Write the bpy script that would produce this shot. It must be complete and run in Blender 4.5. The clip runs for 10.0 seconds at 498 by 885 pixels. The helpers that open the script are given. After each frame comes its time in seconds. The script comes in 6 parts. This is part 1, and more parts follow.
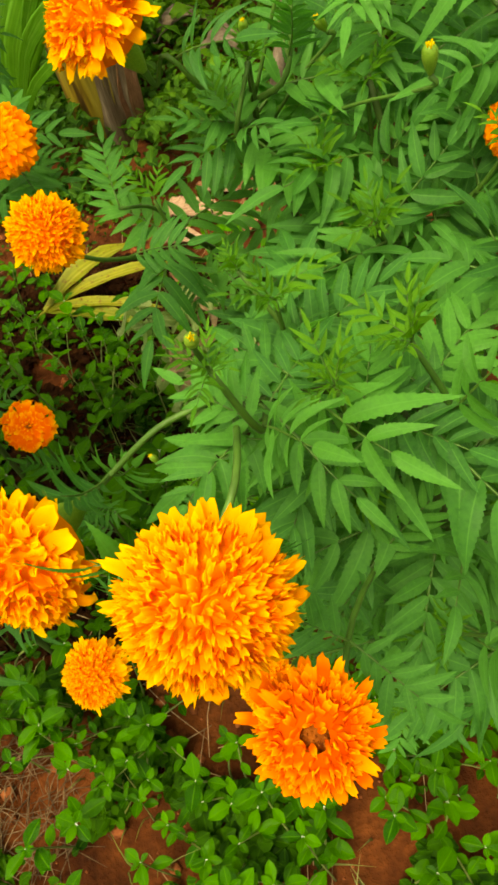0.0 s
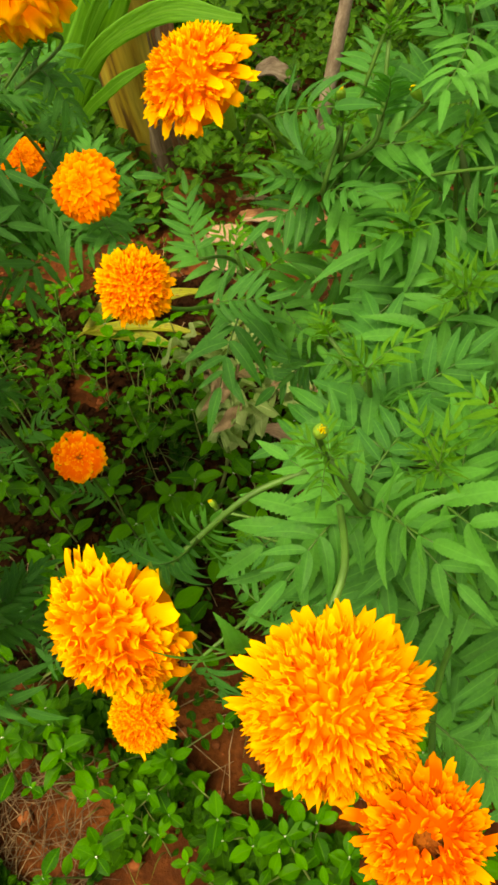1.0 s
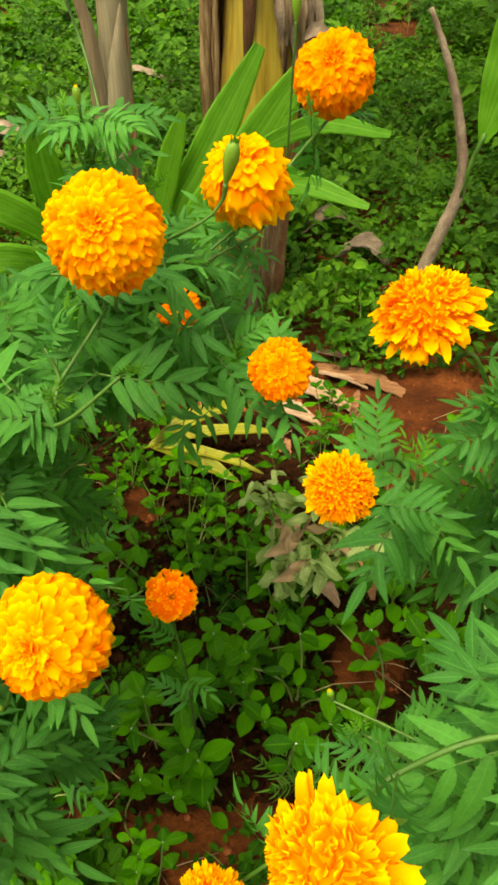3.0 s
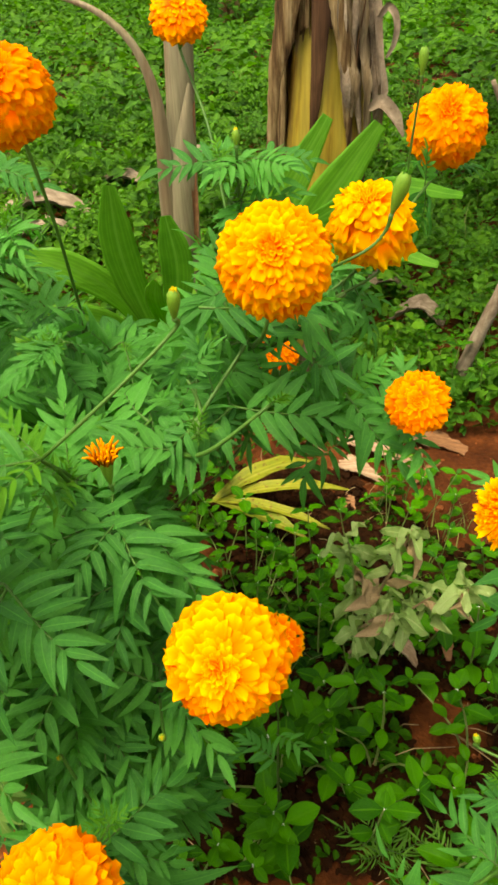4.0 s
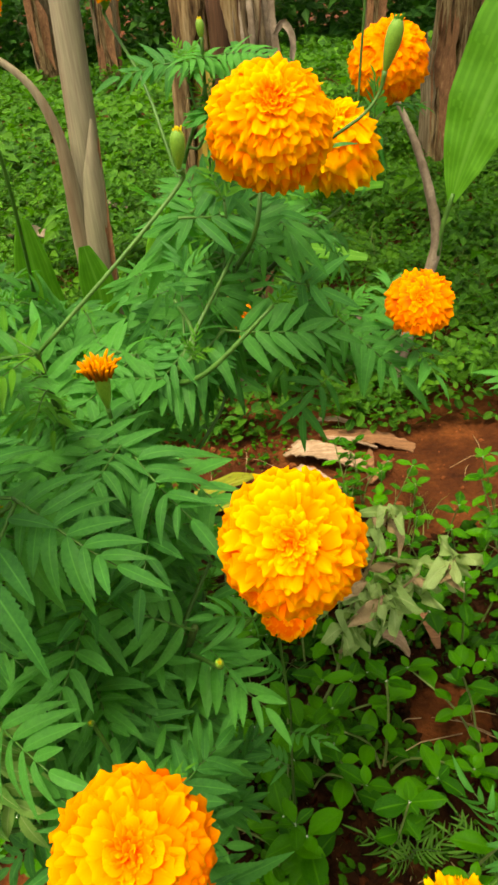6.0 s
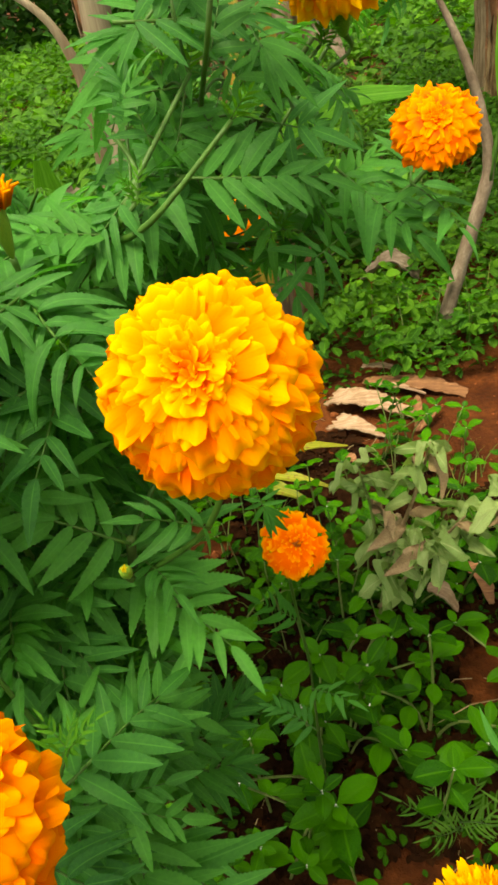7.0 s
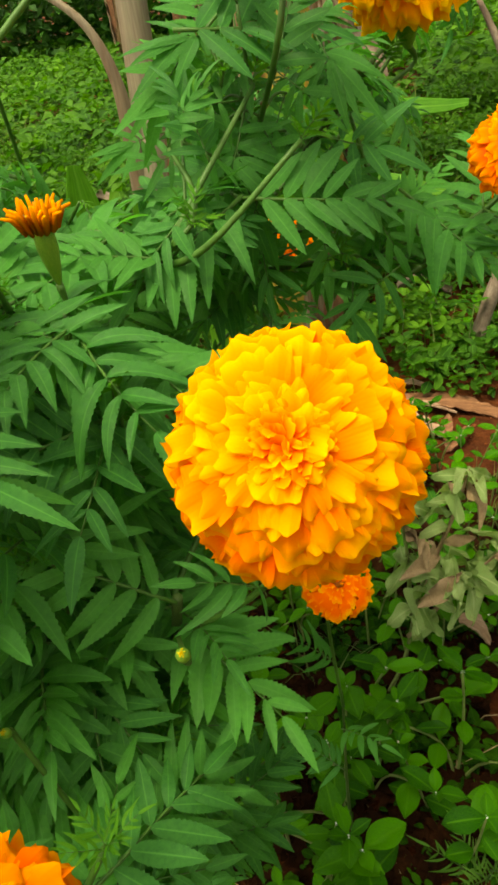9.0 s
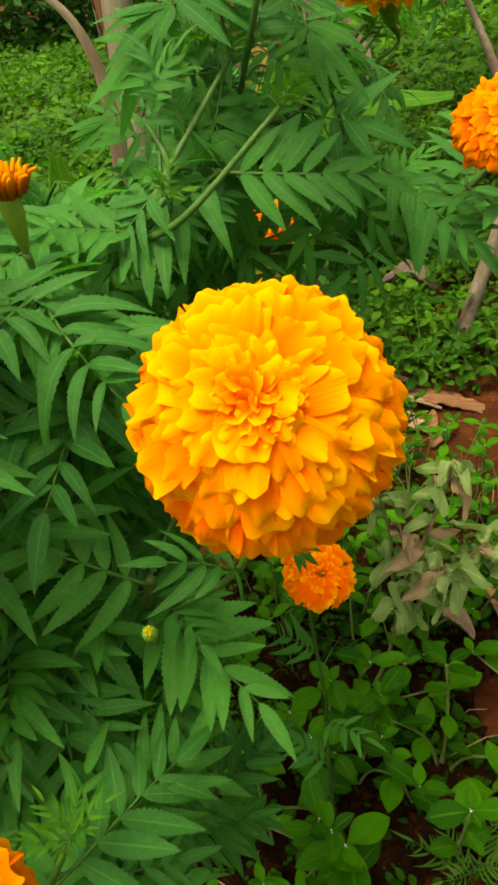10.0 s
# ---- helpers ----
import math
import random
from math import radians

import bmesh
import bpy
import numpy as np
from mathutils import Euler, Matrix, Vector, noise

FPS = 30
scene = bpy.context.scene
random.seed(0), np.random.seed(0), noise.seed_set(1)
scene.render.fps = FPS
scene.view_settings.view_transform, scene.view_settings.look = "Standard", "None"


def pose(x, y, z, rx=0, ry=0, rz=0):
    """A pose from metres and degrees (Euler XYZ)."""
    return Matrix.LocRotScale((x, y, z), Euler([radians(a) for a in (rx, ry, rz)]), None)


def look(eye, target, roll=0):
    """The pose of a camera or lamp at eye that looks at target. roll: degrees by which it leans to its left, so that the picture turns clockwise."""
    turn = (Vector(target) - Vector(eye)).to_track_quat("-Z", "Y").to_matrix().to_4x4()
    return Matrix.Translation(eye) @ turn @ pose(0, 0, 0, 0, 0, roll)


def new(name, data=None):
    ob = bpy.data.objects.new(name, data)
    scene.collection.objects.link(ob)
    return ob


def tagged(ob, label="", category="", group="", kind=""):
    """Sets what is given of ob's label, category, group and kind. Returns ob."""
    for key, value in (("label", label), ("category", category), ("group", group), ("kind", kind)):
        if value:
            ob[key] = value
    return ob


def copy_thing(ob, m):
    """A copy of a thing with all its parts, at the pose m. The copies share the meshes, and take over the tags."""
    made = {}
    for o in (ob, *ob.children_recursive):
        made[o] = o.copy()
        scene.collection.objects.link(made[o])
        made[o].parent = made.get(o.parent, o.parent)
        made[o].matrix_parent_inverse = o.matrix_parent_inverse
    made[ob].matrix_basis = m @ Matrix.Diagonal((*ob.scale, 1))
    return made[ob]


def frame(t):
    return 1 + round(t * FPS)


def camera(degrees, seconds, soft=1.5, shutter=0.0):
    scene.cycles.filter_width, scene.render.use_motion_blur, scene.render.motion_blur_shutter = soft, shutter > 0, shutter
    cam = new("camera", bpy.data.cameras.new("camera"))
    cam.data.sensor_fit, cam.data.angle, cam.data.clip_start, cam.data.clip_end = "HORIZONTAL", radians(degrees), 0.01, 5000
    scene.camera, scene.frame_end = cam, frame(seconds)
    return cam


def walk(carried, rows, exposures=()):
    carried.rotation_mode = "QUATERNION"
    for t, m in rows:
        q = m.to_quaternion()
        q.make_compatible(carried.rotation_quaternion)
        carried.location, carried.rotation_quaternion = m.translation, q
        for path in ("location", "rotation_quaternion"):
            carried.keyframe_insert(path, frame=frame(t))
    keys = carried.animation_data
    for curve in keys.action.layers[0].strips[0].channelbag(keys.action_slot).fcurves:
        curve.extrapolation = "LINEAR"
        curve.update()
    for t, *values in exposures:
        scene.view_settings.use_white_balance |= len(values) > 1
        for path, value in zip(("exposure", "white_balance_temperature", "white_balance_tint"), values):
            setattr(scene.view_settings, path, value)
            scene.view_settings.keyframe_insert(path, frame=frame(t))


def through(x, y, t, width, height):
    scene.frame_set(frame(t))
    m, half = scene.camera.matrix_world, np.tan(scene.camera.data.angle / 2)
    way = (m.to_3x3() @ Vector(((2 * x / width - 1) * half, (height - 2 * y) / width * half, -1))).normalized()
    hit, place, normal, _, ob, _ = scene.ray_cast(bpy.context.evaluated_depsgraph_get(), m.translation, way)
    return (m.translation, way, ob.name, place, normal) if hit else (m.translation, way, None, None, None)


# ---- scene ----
cam = camera(38.9, 10.0, 2.9)
PATH = [
    (0, (0.076, 0.0296, 1.1196), (-0.0776, 1.1867, -0.5045), -17.08),
    (0.5, (0.0638, 0.0354, 1.1264), (-0.1047, 1.2116, -0.4824), -16.34),
    (1, (0.0464, 0.0496, 1.1377), (-0.1421, 1.2558, -0.4465), -15.07),
    (1.5, (0.0022, 0.0497, 1.1562), (-0.1422, 1.3486, -0.3578), -7.95),
    (2, (-0.0242, 0.0476, 1.1819), (-0.1506, 1.4429, -0.2454), -3.78),
    (2.2, (-0.0281, 0.0496, 1.1891), (-0.1611, 1.4656, -0.2171), -3.62),
    (3.3, (-0.0805, 0.0738, 1.1869), (-0.2809, 1.5474, -0.1504), -1.24),
    (3.5, (-0.0995, 0.0638, 1.176), (-0.3003, 1.5545, -0.142), -1.98),
    (4, (-0.1353, 0.0449, 1.1709), (-0.4175, 1.6124, -0.0387), -2.87),
    (4.5, (-0.1705, 0.0206, 1.1648), (-0.4935, 1.6164, 0.0033), -2.43),
    (5, (-0.1868, -0.014, 1.1489), (-0.597, 1.5428, -0.0377), -2.97),
    (5.5, (-0.2051, -0.0181, 1.121), (-0.4096, 1.6358, 0.0152), -3.66),
    (5.7, (-0.2063, -0.0031, 1.1043), (-0.2926, 1.6829, 0.0318), -4.95),
    (6.8, (-0.1512, 0.0753, 0.9729), (-0.3047, 1.7001, -0.1831), -9.35),
    (7, (-0.1563, 0.0829, 0.9647), (-0.3987, 1.7101, -0.1727), -10.36),
    (7.5, (-0.1669, 0.0923, 0.9637), (-0.4481, 1.7286, -0.1514), -9.91),
    (8, (-0.1699, 0.0996, 0.9593), (-0.4719, 1.7276, -0.1626), -10.05),
    (8.5, (-0.1735, 0.1064, 0.9606), (-0.4644, 1.7298, -0.1708), -9.25),
    (9, (-0.1768, 0.1165, 0.9655), (-0.4664, 1.75, -0.1516), -9.3),
    (9.5, (-0.1745, 0.1283, 0.9622), (-0.4528, 1.7687, -0.1476), -9.38),
    (10, (-0.1745, 0.12, 0.9519), (-0.4265, 1.7553, -0.1715), -8.52),
]
walk(cam, [(t, look(eye, target, roll)) for t, eye, target, roll in PATH], [(0, 1.04, 8900, 10), (2, 1.20, 8500, 10), (3.5, 1.30, 7800, 10), (5.5, 1.25, 7500, 10), (7, 1.30, 7700, 10), (8.5, 1.17, 7700, 10), (10, 1.0, 7700, 10)])


# ---------------------------------------------------------------- light
world = bpy.data.worlds.new("overcast_sky")
scene.world = world
world.use_nodes = True
wn, wl = world.node_tree.nodes, world.node_tree.links
sky = wn.new("ShaderNodeTexSky")
sky.sky_type, sky.sun_disc = "NISHITA", False
sky.sun_elevation, sky.sun_rotation = radians(71), radians(218)
sky.air_density, sky.dust_density, sky.ozone_density = 1.0, 4.0, 0.6
veil = wn.new("ShaderNodeHueSaturation")
veil.inputs["Saturation"].default_value = 0.02
wl.new(sky.outputs[0], veil.inputs["Color"])
wl.new(veil.outputs[0], wn["Background"].inputs[0])
wn["Background"].inputs[1].default_value = 0.13
sun_data = bpy.data.lights.new("sun", "SUN")
sun_data.energy, sun_data.angle, sun_data.color = 2.3, radians(26), (1.0, 0.90, 0.66)
sun = new("sun", sun_data)
sun.matrix_world = look((-1.0, -1.3, 4.7), (0, 0, 0))


# ---------------------------------------------------------------- materials
def nodes_of(name):
    m = bpy.data.materials.new(name)
    m.use_nodes = True
    n, l = m.node_tree.nodes, m.node_tree.links
    return m, n, l, n["Principled BSDF"]


def ramp(n, stops):
    r = n.new("ShaderNodeValToRGB")
    els = r.color_ramp.elements
    while len(els) < len(stops):
        els.new(0.5)
    for e, (p, c) in zip(els, stops):
        e.position, e.color = p, (*c, 1)
    return r


def mixc(n, l, mode, fac, a, b):
    m = n.new("ShaderNodeMix")
    m.data_type, m.blend_type = "RGBA", mode
    for sock, v in ((m.inputs[0], fac), (m.inputs[6], a), (m.inputs[7], b)):
        if isinstance(v, (int, float)):
            sock.default_value = v
        elif isinstance(v, tuple):
            sock.default_value = (*v, 1)
        else:
            l.new(v, sock)
    return m.outputs[2]


def noise_tex(n, l, scale, detail=4.0, rough=0.55, coord="Object"):
    c = n.new("ShaderNodeTexCoord")
    t = n.new("ShaderNodeTexNoise")
    t.inputs["Scale"].default_value, t.inputs["Detail"].default_value = scale, detail
    t.inputs["Roughness"].default_value = rough
    l.new(c.outputs[coord], t.inputs["Vector"])
    return t


def bump(n, l, b, height, strength, dist):
    k = n.new("ShaderNodeBump")
    k.inputs["Strength"].default_value, k.inputs["Distance"].default_value = strength, dist
    l.new(height, k.inputs["Height"])
    l.new(k.outputs[0], b.inputs["Normal"])


def leafy(name, dark, light, rib, rough=0.45, through=0.3, vein=14.0, per_island=False, blotch=None, sheen=0.14, pleats=0):
    """A thin green leaf: two greens mixed by noise and by the single leaf, a paler midrib along its middle, light shining through."""
    m, n, l, b = nodes_of(name)
    t = noise_tex(n, l, 38.0)
    if per_island:
        g = n.new("ShaderNodeNewGeometry")
        rnd = g.outputs["Random Per Island"]
    else:
        g = n.new("ShaderNodeObjectInfo")
        rnd = g.outputs["Random"]
    add = n.new("ShaderNodeMath")
    add.operation = "MULTIPLY_ADD"
    add.inputs[1].default_value = 0.75
    l.new(rnd, add.inputs[0])
    sub = n.new("ShaderNodeMath")
    sub.operation = "MULTIPLY_ADD"
    sub.inputs[1].default_value, sub.inputs[2].default_value = 0.9, -0.33
    l.new(t.outputs["Fac"], sub.inputs[0])
    l.new(sub.outputs[0], add.inputs[2])
    col = mixc(n, l, "MIX", 0.5, dark, light)
    mixer = col.node
    l.new(add.outputs[0], mixer.inputs[0])
    if per_island:
        # whole stands of weeds are yellower or deeper than the next
        wide = noise_tex(n, l, 2.6, 3.0)
        rw = ramp(n, [(0.35, (0.62, 0.70, 0.8)), (0.65, (1.35, 1.18, 0.9))])
        l.new(wide.outputs["Fac"], rw.inputs[0])
        col = mixc(n, l, "MULTIPLY", 1.0, col, rw.outputs[0])
    if blotch:
        t2 = noise_tex(n, l, 90.0, 2.0)
        r2 = ramp(n, [(0.58, (0, 0, 0)), (0.7, (1, 1, 1))])
        l.new(t2.outputs["Fac"], r2.inputs[0])
        col = mixc(n, l, "MIX", r2.outputs[0], col, blotch)
    uv = n.new("ShaderNodeUVMap")
    sep = n.new("ShaderNodeSeparateXYZ")
    l.new(uv.outputs[0], sep.inputs[0])
    if pleats:
        # ribs that run along the blade, paler than the furrows between them
        many = n.new("ShaderNodeMath")
        many.operation = "MULTIPLY"
        many.inputs[1].default_value = pleats * 6.283
        l.new(sep.outputs[0], many.inputs[0])
        fold = n.new("ShaderNodeMath")
        fold.operation = "SINE"
        l.new(many.outputs[0], fold.inputs[0])
        rp = ramp(n, [(0.0, (0.90, 0.93, 0.85)), (0.9, (1.14, 1.10, 1.2))])
        l.new(fold.outputs[0], rp.inputs[0])
        col = mixc(n, l, "MULTIPLY", 1.0, col, rp.outputs[0])
    rr = ramp(n, [(0.0, (0.8, 0.8, 0.8)), (0.02, (0.6, 0.6, 0.6)), (0.06, (0, 0, 0))])
    ab = n.new("ShaderNodeMath")
    ab.operation = "SUBTRACT"
    ab.inputs[1].default_value = 0.5
    l.new(sep.outputs[0], ab.inputs[0])
    ab2 = n.new("ShaderNodeMath")
    ab2.operation = "ABSOLUTE"
    l.new(ab.outputs[0], ab2.inputs[0])
    l.new(ab2.outputs[0], rr.inputs[0])
    col = mixc(n, l, "MIX", rr.outputs[0], col, rib)
    wv = n.new("ShaderNodeTexWave")
    wv.inputs["Scale"].default_value, wv.inputs["Distortion"].default_value = vein, 1.5
    com = n.new("ShaderNodeCombineXYZ")
    ma = n.new("ShaderNodeMath")
    ma.operation = "MULTIPLY_ADD"
    ma.inputs[1].default_value = -0.5
    l.new(ab2.outputs[0], ma.inputs[0])
    l.new(sep.outputs[1], ma.inputs[2])
    l.new(ma.outputs[0], com.inputs[0])
    l.new(com.outputs[0], wv.inputs["Vector"])
    bump(n, l, b, wv.outputs["Fac"], 0.35, 0.0012)
    l.new(col, b.inputs["Base Color"])
    b.inputs["Roughness"].default_value = rough
    b.inputs["Specular IOR Level"].default_value = sheen
    tr = n.new("ShaderNodeBsdfTranslucent")
    glow = mixc(n, l, "MULTIPLY", 1.0, col, (1.15, 1.35, 0.55))
    l.new(glow, tr.inputs[0])
    mx = n.new("ShaderNodeMixShader")
    mx.inputs[0].default_value = through
    l.new(b.outputs[0], mx.inputs[1])
    l.new(tr.outputs[0], mx.inputs[2])
    l.new(mx.outputs[0], n["Material Output"].inputs[0])
    return m


def petal_mat(name, root, mid, tip, through=0.22):
    m, n, l, b = nodes_of(name)
    uv = n.new("ShaderNodeUVMap")
    sep = n.new("ShaderNodeSeparateXYZ")
    l.new(uv.outputs[0], sep.inputs[0])
    g = n.new("ShaderNodeNewGeometry")
    k = n.new("ShaderNodeMath")
    k.operation = "MULTIPLY_ADD"
    k.inputs[1].default_value = 0.24
    l.new(g.outputs["Random Per Island"], k.inputs[0])
    l.new(sep.outputs[1], k.inputs[2])
    sh = n.new("ShaderNodeMath")
    sh.operation = "SUBTRACT"
    sh.inputs[1].default_value = 0.12
    l.new(k.outputs[0], sh.inputs[0])
    r = ramp(n, [(0.30, root), (0.72, mid), (1.0, tip)])
    l.new(sh.outputs[0], r.inputs[0])
    t = noise_tex(n, l, 260.0, 3.0)
    rt = ramp(n, [(0.3, (0.86, 0.8, 0.8)), (0.7, (1, 1, 1))])
    l.new(t.outputs["Fac"], rt.inputs[0])
    col = mixc(n, l, "MULTIPLY", 1.0, r.outputs[0], rt.outputs[0])
    wv = n.new("ShaderNodeTexWave")
    wv.inputs["Scale"].default_value, wv.inputs["Distortion"].default_value = 2.6, 2.0
    l.new(uv.outputs[0], wv.inputs["Vector"])
    bump(n, l, b, wv.outputs["Fac"], 0.10, 0.0006)
    l.new(col, b.inputs["Base Color"])
    b.inputs["Roughness"].default_value = 0.7
    b.inputs["Specular IOR Level"].default_value = 0.08
    tr = n.new("ShaderNodeBsdfTranslucent")
    l.new(col, tr.inputs[0])
    mx = n.new("ShaderNodeMixShader")
    mx.inputs[0].default_value = through
    l.new(b.outputs[0], mx.inputs[1])
    l.new(tr.outputs[0], mx.inputs[2])
    l.new(mx.outputs[0], n["Material Output"].inputs[0])
    return m


def plain(name, stops, scale, rough=0.8, rel=0.004, stretch=(1, 1, 1), fine=180.0, strength=0.6, spec=0.2):
    """Stems, bark, soil and dry leaf: a coarse noise over a colour ramp, a fine one over it, and relief."""
    m, n, l, b = nodes_of(name)
    c = n.new("ShaderNodeTexCoord")
    mp = n.new("ShaderNodeMapping")
    mp.inputs["Scale"].default_value = stretch
    l.new(c.outputs["Object"], mp.inputs[0])
    t = n.new("ShaderNodeTexNoise")
    t.inputs["Scale"].default_value, t.inputs["Detail"].default_value, t.inputs["Roughness"].default_value = scale, 7, 0.62
    l.new(mp.outputs[0], t.inputs["Vector"])
    r = ramp(n, stops)
    l.new(t.outputs["Fac"], r.inputs[0])
    f = n.new("ShaderNodeTexNoise")
    f.inputs["Scale"].default_value, f.inputs["Detail"].default_value = fine, 3
    l.new(mp.outputs[0], f.inputs["Vector"])
    rf = ramp(n, [(0.3, (0.7, 0.7, 0.7)), (0.7, (1.1, 1.1, 1.1))])
    l.new(f.outputs["Fac"], rf.inputs[0])
    col = mixc(n, l, "MULTIPLY", 1.0, r.outputs[0], rf.outputs[0])
    l.new(col, b.inputs["Base Color"])
    b.inputs["Roughness"].default_value = rough
    b.inputs["Specular IOR Level"].default_value = spec
    h = n.new("ShaderNodeMath")
    h.operation = "MULTIPLY_ADD"
    h.inputs[1].default_value = 0.35
    l.new(f.outputs["Fac"], h.inputs[0])
    l.new(t.outputs["Fac"], h.inputs[2])
    bump(n, l, b, h.outputs[0], strength, rel)
    return m


LEAF = leafy("marigold_leaf", (0.027, 0.156, 0.027), (0.080, 0.328, 0.042), (0.095, 0.35, 0.058), 0.45, 0.44, sheen=0.26)
YOUNG = leafy("young_leaf", (0.036, 0.170, 0.008), (0.082, 0.270, 0.012), (0.10, 0.28, 0.02), 0.5, 0.4, sheen=0.16)
WEED = leafy("weed_leaf", (0.004, 0.054, 0.0005), (0.052, 0.225, 0.001), (0.056, 0.205, 0.003), 0.36, 0.22, sheen=0.10)
# low leaves, greens darker than WEED: shade beneath taller weeds put into the colour
SHADEWEED = leafy("shaded_low_weed_leaf", (0.003, 0.028, 0.001), (0.030, 0.125, 0.002), (0.030, 0.11, 0.003), 0.45, 0.12, per_island=True, sheen=0.06)
COVER = leafy("ground_cover_leaf", (0.013, 0.082, 0.004), (0.080, 0.240, 0.012), (0.08, 0.25, 0.02), 0.5, 0.35, per_island=True)
WOODS = leafy("bush_leaf", (0.009, 0.058, 0.008), (0.046, 0.160, 0.018), (0.06, 0.17, 0.03), 0.5, 0.3, per_island=True)
BLADE = leafy("pleated_leaf", (0.070, 0.265, 0.014), (0.150, 0.410, 0.028), (0.17, 0.42, 0.05), 0.42, 0.50, 3.0, sheen=0.3, pleats=9)
FAN = leafy("yellowing_leaf", (0.105, 0.150, 0.012), (0.235, 0.240, 0.018), (0.27, 0.27, 0.05), 0.5, 0.15, 3.0, False, (0.13, 0.08, 0.015), pleats=4)
WILT = leafy("wilted_leaf", (0.175, 0.310, 0.080), (0.360, 0.490, 0.190), (0.40, 0.50, 0.22), 0.75, 0.3, 10.0, False, (0.20, 0.14, 0.05))
BLEACH = leafy("bleached_leaf", (0.06, 0.20, 0.025), (0.18, 0.33, 0.07), (0.3, 0.4, 0.15), 0.6, 0.3, 10.0)
FRESH = leafy("feathery_leaf", (0.05, 0.16, 0.015), (0.11, 0.26, 0.035), (0.14, 0.3, 0.05), 0.5, 0.4)
GRASS = leafy("grass_blade", (0.05, 0.12, 0.02), (0.22, 0.25, 0.09), (0.2, 0.25, 0.08), 0.6, 0.3, 5.0, True)

GOLD = petal_mat("golden_petal", (0.92, 0.160, 0.001), (1.0, 0.350, 0.002), (1.0, 0.540, 0.003), 0.40)
SAFFRON = petal_mat("saffron_petal", (0.88, 0.130, 0.001), (1.0, 0.290, 0.002), (1.0, 0.410, 0.003), 0.38)
HONEY = petal_mat("honey_petal", (0.92, 0.215, 0.001), (1.0, 0.415, 0.002), (1.0, 0.530, 0.003), 0.38)
LEMON = petal_mat("yellow_petal", (0.92, 0.25, 0.001), (1.0, 0.46, 0.002), (1.0, 0.62, 0.004), 0.40)
AMBER = petal_mat("amber_petal", (0.74, 0.100, 0.001), (0.98, 0.270, 0.002), (1.0, 0.40, 0.003))
ORANGE = petal_mat("orange_petal", (0.70, 0.085, 0.001), (0.98, 0.240, 0.002), (1.0, 0.345, 0.003))
PALETIP = petal_mat("bud_tip_petal", (0.42, 0.36, 0.010), (0.62, 0.50, 0.012), (0.75, 0.56, 0.015), 0.2)
RUST = petal_mat("rusty_petal", (0.55, 0.150, 0.001), (0.86, 0.320, 0.003), (0.94, 0.46, 0.006), 0.25)
HEART = plain("flower_heart", [(0.3, (0.15, 0.034, 0.003)), (0.5, (0.34, 0.085, 0.006)), (0.7, (0.62, 0.20, 0.008))], 300, 0.8, 0.001)
STEM = plain("green_stem", [(0.3, (0.026, 0.094, 0.010)), (0.7, (0.066, 0.170, 0.022))], 24, 0.5, 0.0006, (1, 1, 0.3), 160, 0.3, 0.3)
WOODY = plain("woody_green_stem", [(0.3, (0.020, 0.050, 0.008)), (0.7, (0.055, 0.105, 0.018))], 24, 0.6, 0.0006, (1, 1, 0.3), 160, 0.3, 0.2)
CALYX = plain("green_calyx", [(0.3, (0.085, 0.215, 0.014)), (0.7, (0.180, 0.350, 0.032))], 60, 0.45, 0.0006, (1, 1, 0.2), 200, 0.3, 0.3)
WEEDSTEM = plain("weed_stem", [(0.3, (0.09, 0.15, 0.03)), (0.7, (0.18, 0.24, 0.07))], 30, 0.55, 0.0006)
SOIL = plain("red_soil", [(0.30, (0.022, 0.006, 0.002)), (0.5, (0.075, 0.021, 0.005)), (0.76, (0.200, 0.062, 0.016))], 7.0, 0.95, 0.016, fine=95.0, strength=1.0, spec=0.1)
CLOD = plain("soil_clod", [(0.3, (0.11, 0.030, 0.008)), (0.7, (0.30, 0.10, 0.034))], 40, 0.95, 0.003, spec=0.1)
# brown leaf scraps, coloured near black to stand in for shade under the weeds
SHADED_LITTER = plain("shade_dark_leaf_litter", [(0.3, (0.006, 0.0025, 0.0008)), (0.55, (0.020, 0.0070, 0.002)), (0.8, (0.060, 0.023, 0.007))], 30, 0.9, 0.001, spec=0.05)
DULL = plain("weathered_straw", [(0.3, (0.05, 0.030, 0.014)), (0.7, (0.20, 0.135, 0.070))], 40, 0.85, 0.0006)
STRAW = plain("dry_straw", [(0.3, (0.18, 0.11, 0.05)), (0.7, (0.44, 0.33, 0.18))], 40, 0.8, 0.0006)
PALE = plain("bleached_dry_leaf", [(0.25, (0.16, 0.085, 0.045)), (0.5, (0.31, 0.205, 0.125)), (0.75, (0.46, 0.345, 0.24))], 9, 0.8, 0.002, (2.0, 14.0, 2.0), 60)
TAN = plain("brown_dry_leaf", [(0.25, (0.10, 0.045, 0.02)), (0.6, (0.27, 0.13, 0.06)), (0.8, (0.45, 0.28, 0.15))], 9, 0.8, 0.002, (2.0, 14.0, 2.0), 60)
BARK = plain("banana_sheath", [(0.32, (0.026, 0.013, 0.005)), (0.44, (0.115, 0.066, 0.026)), (0.56, (0.245, 0.170, 0.080)), (0.8, (0.40, 0.32, 0.19))], 14, 0.85, 0.006, (4.5, 4.5, 0.42), 60, 1.0)
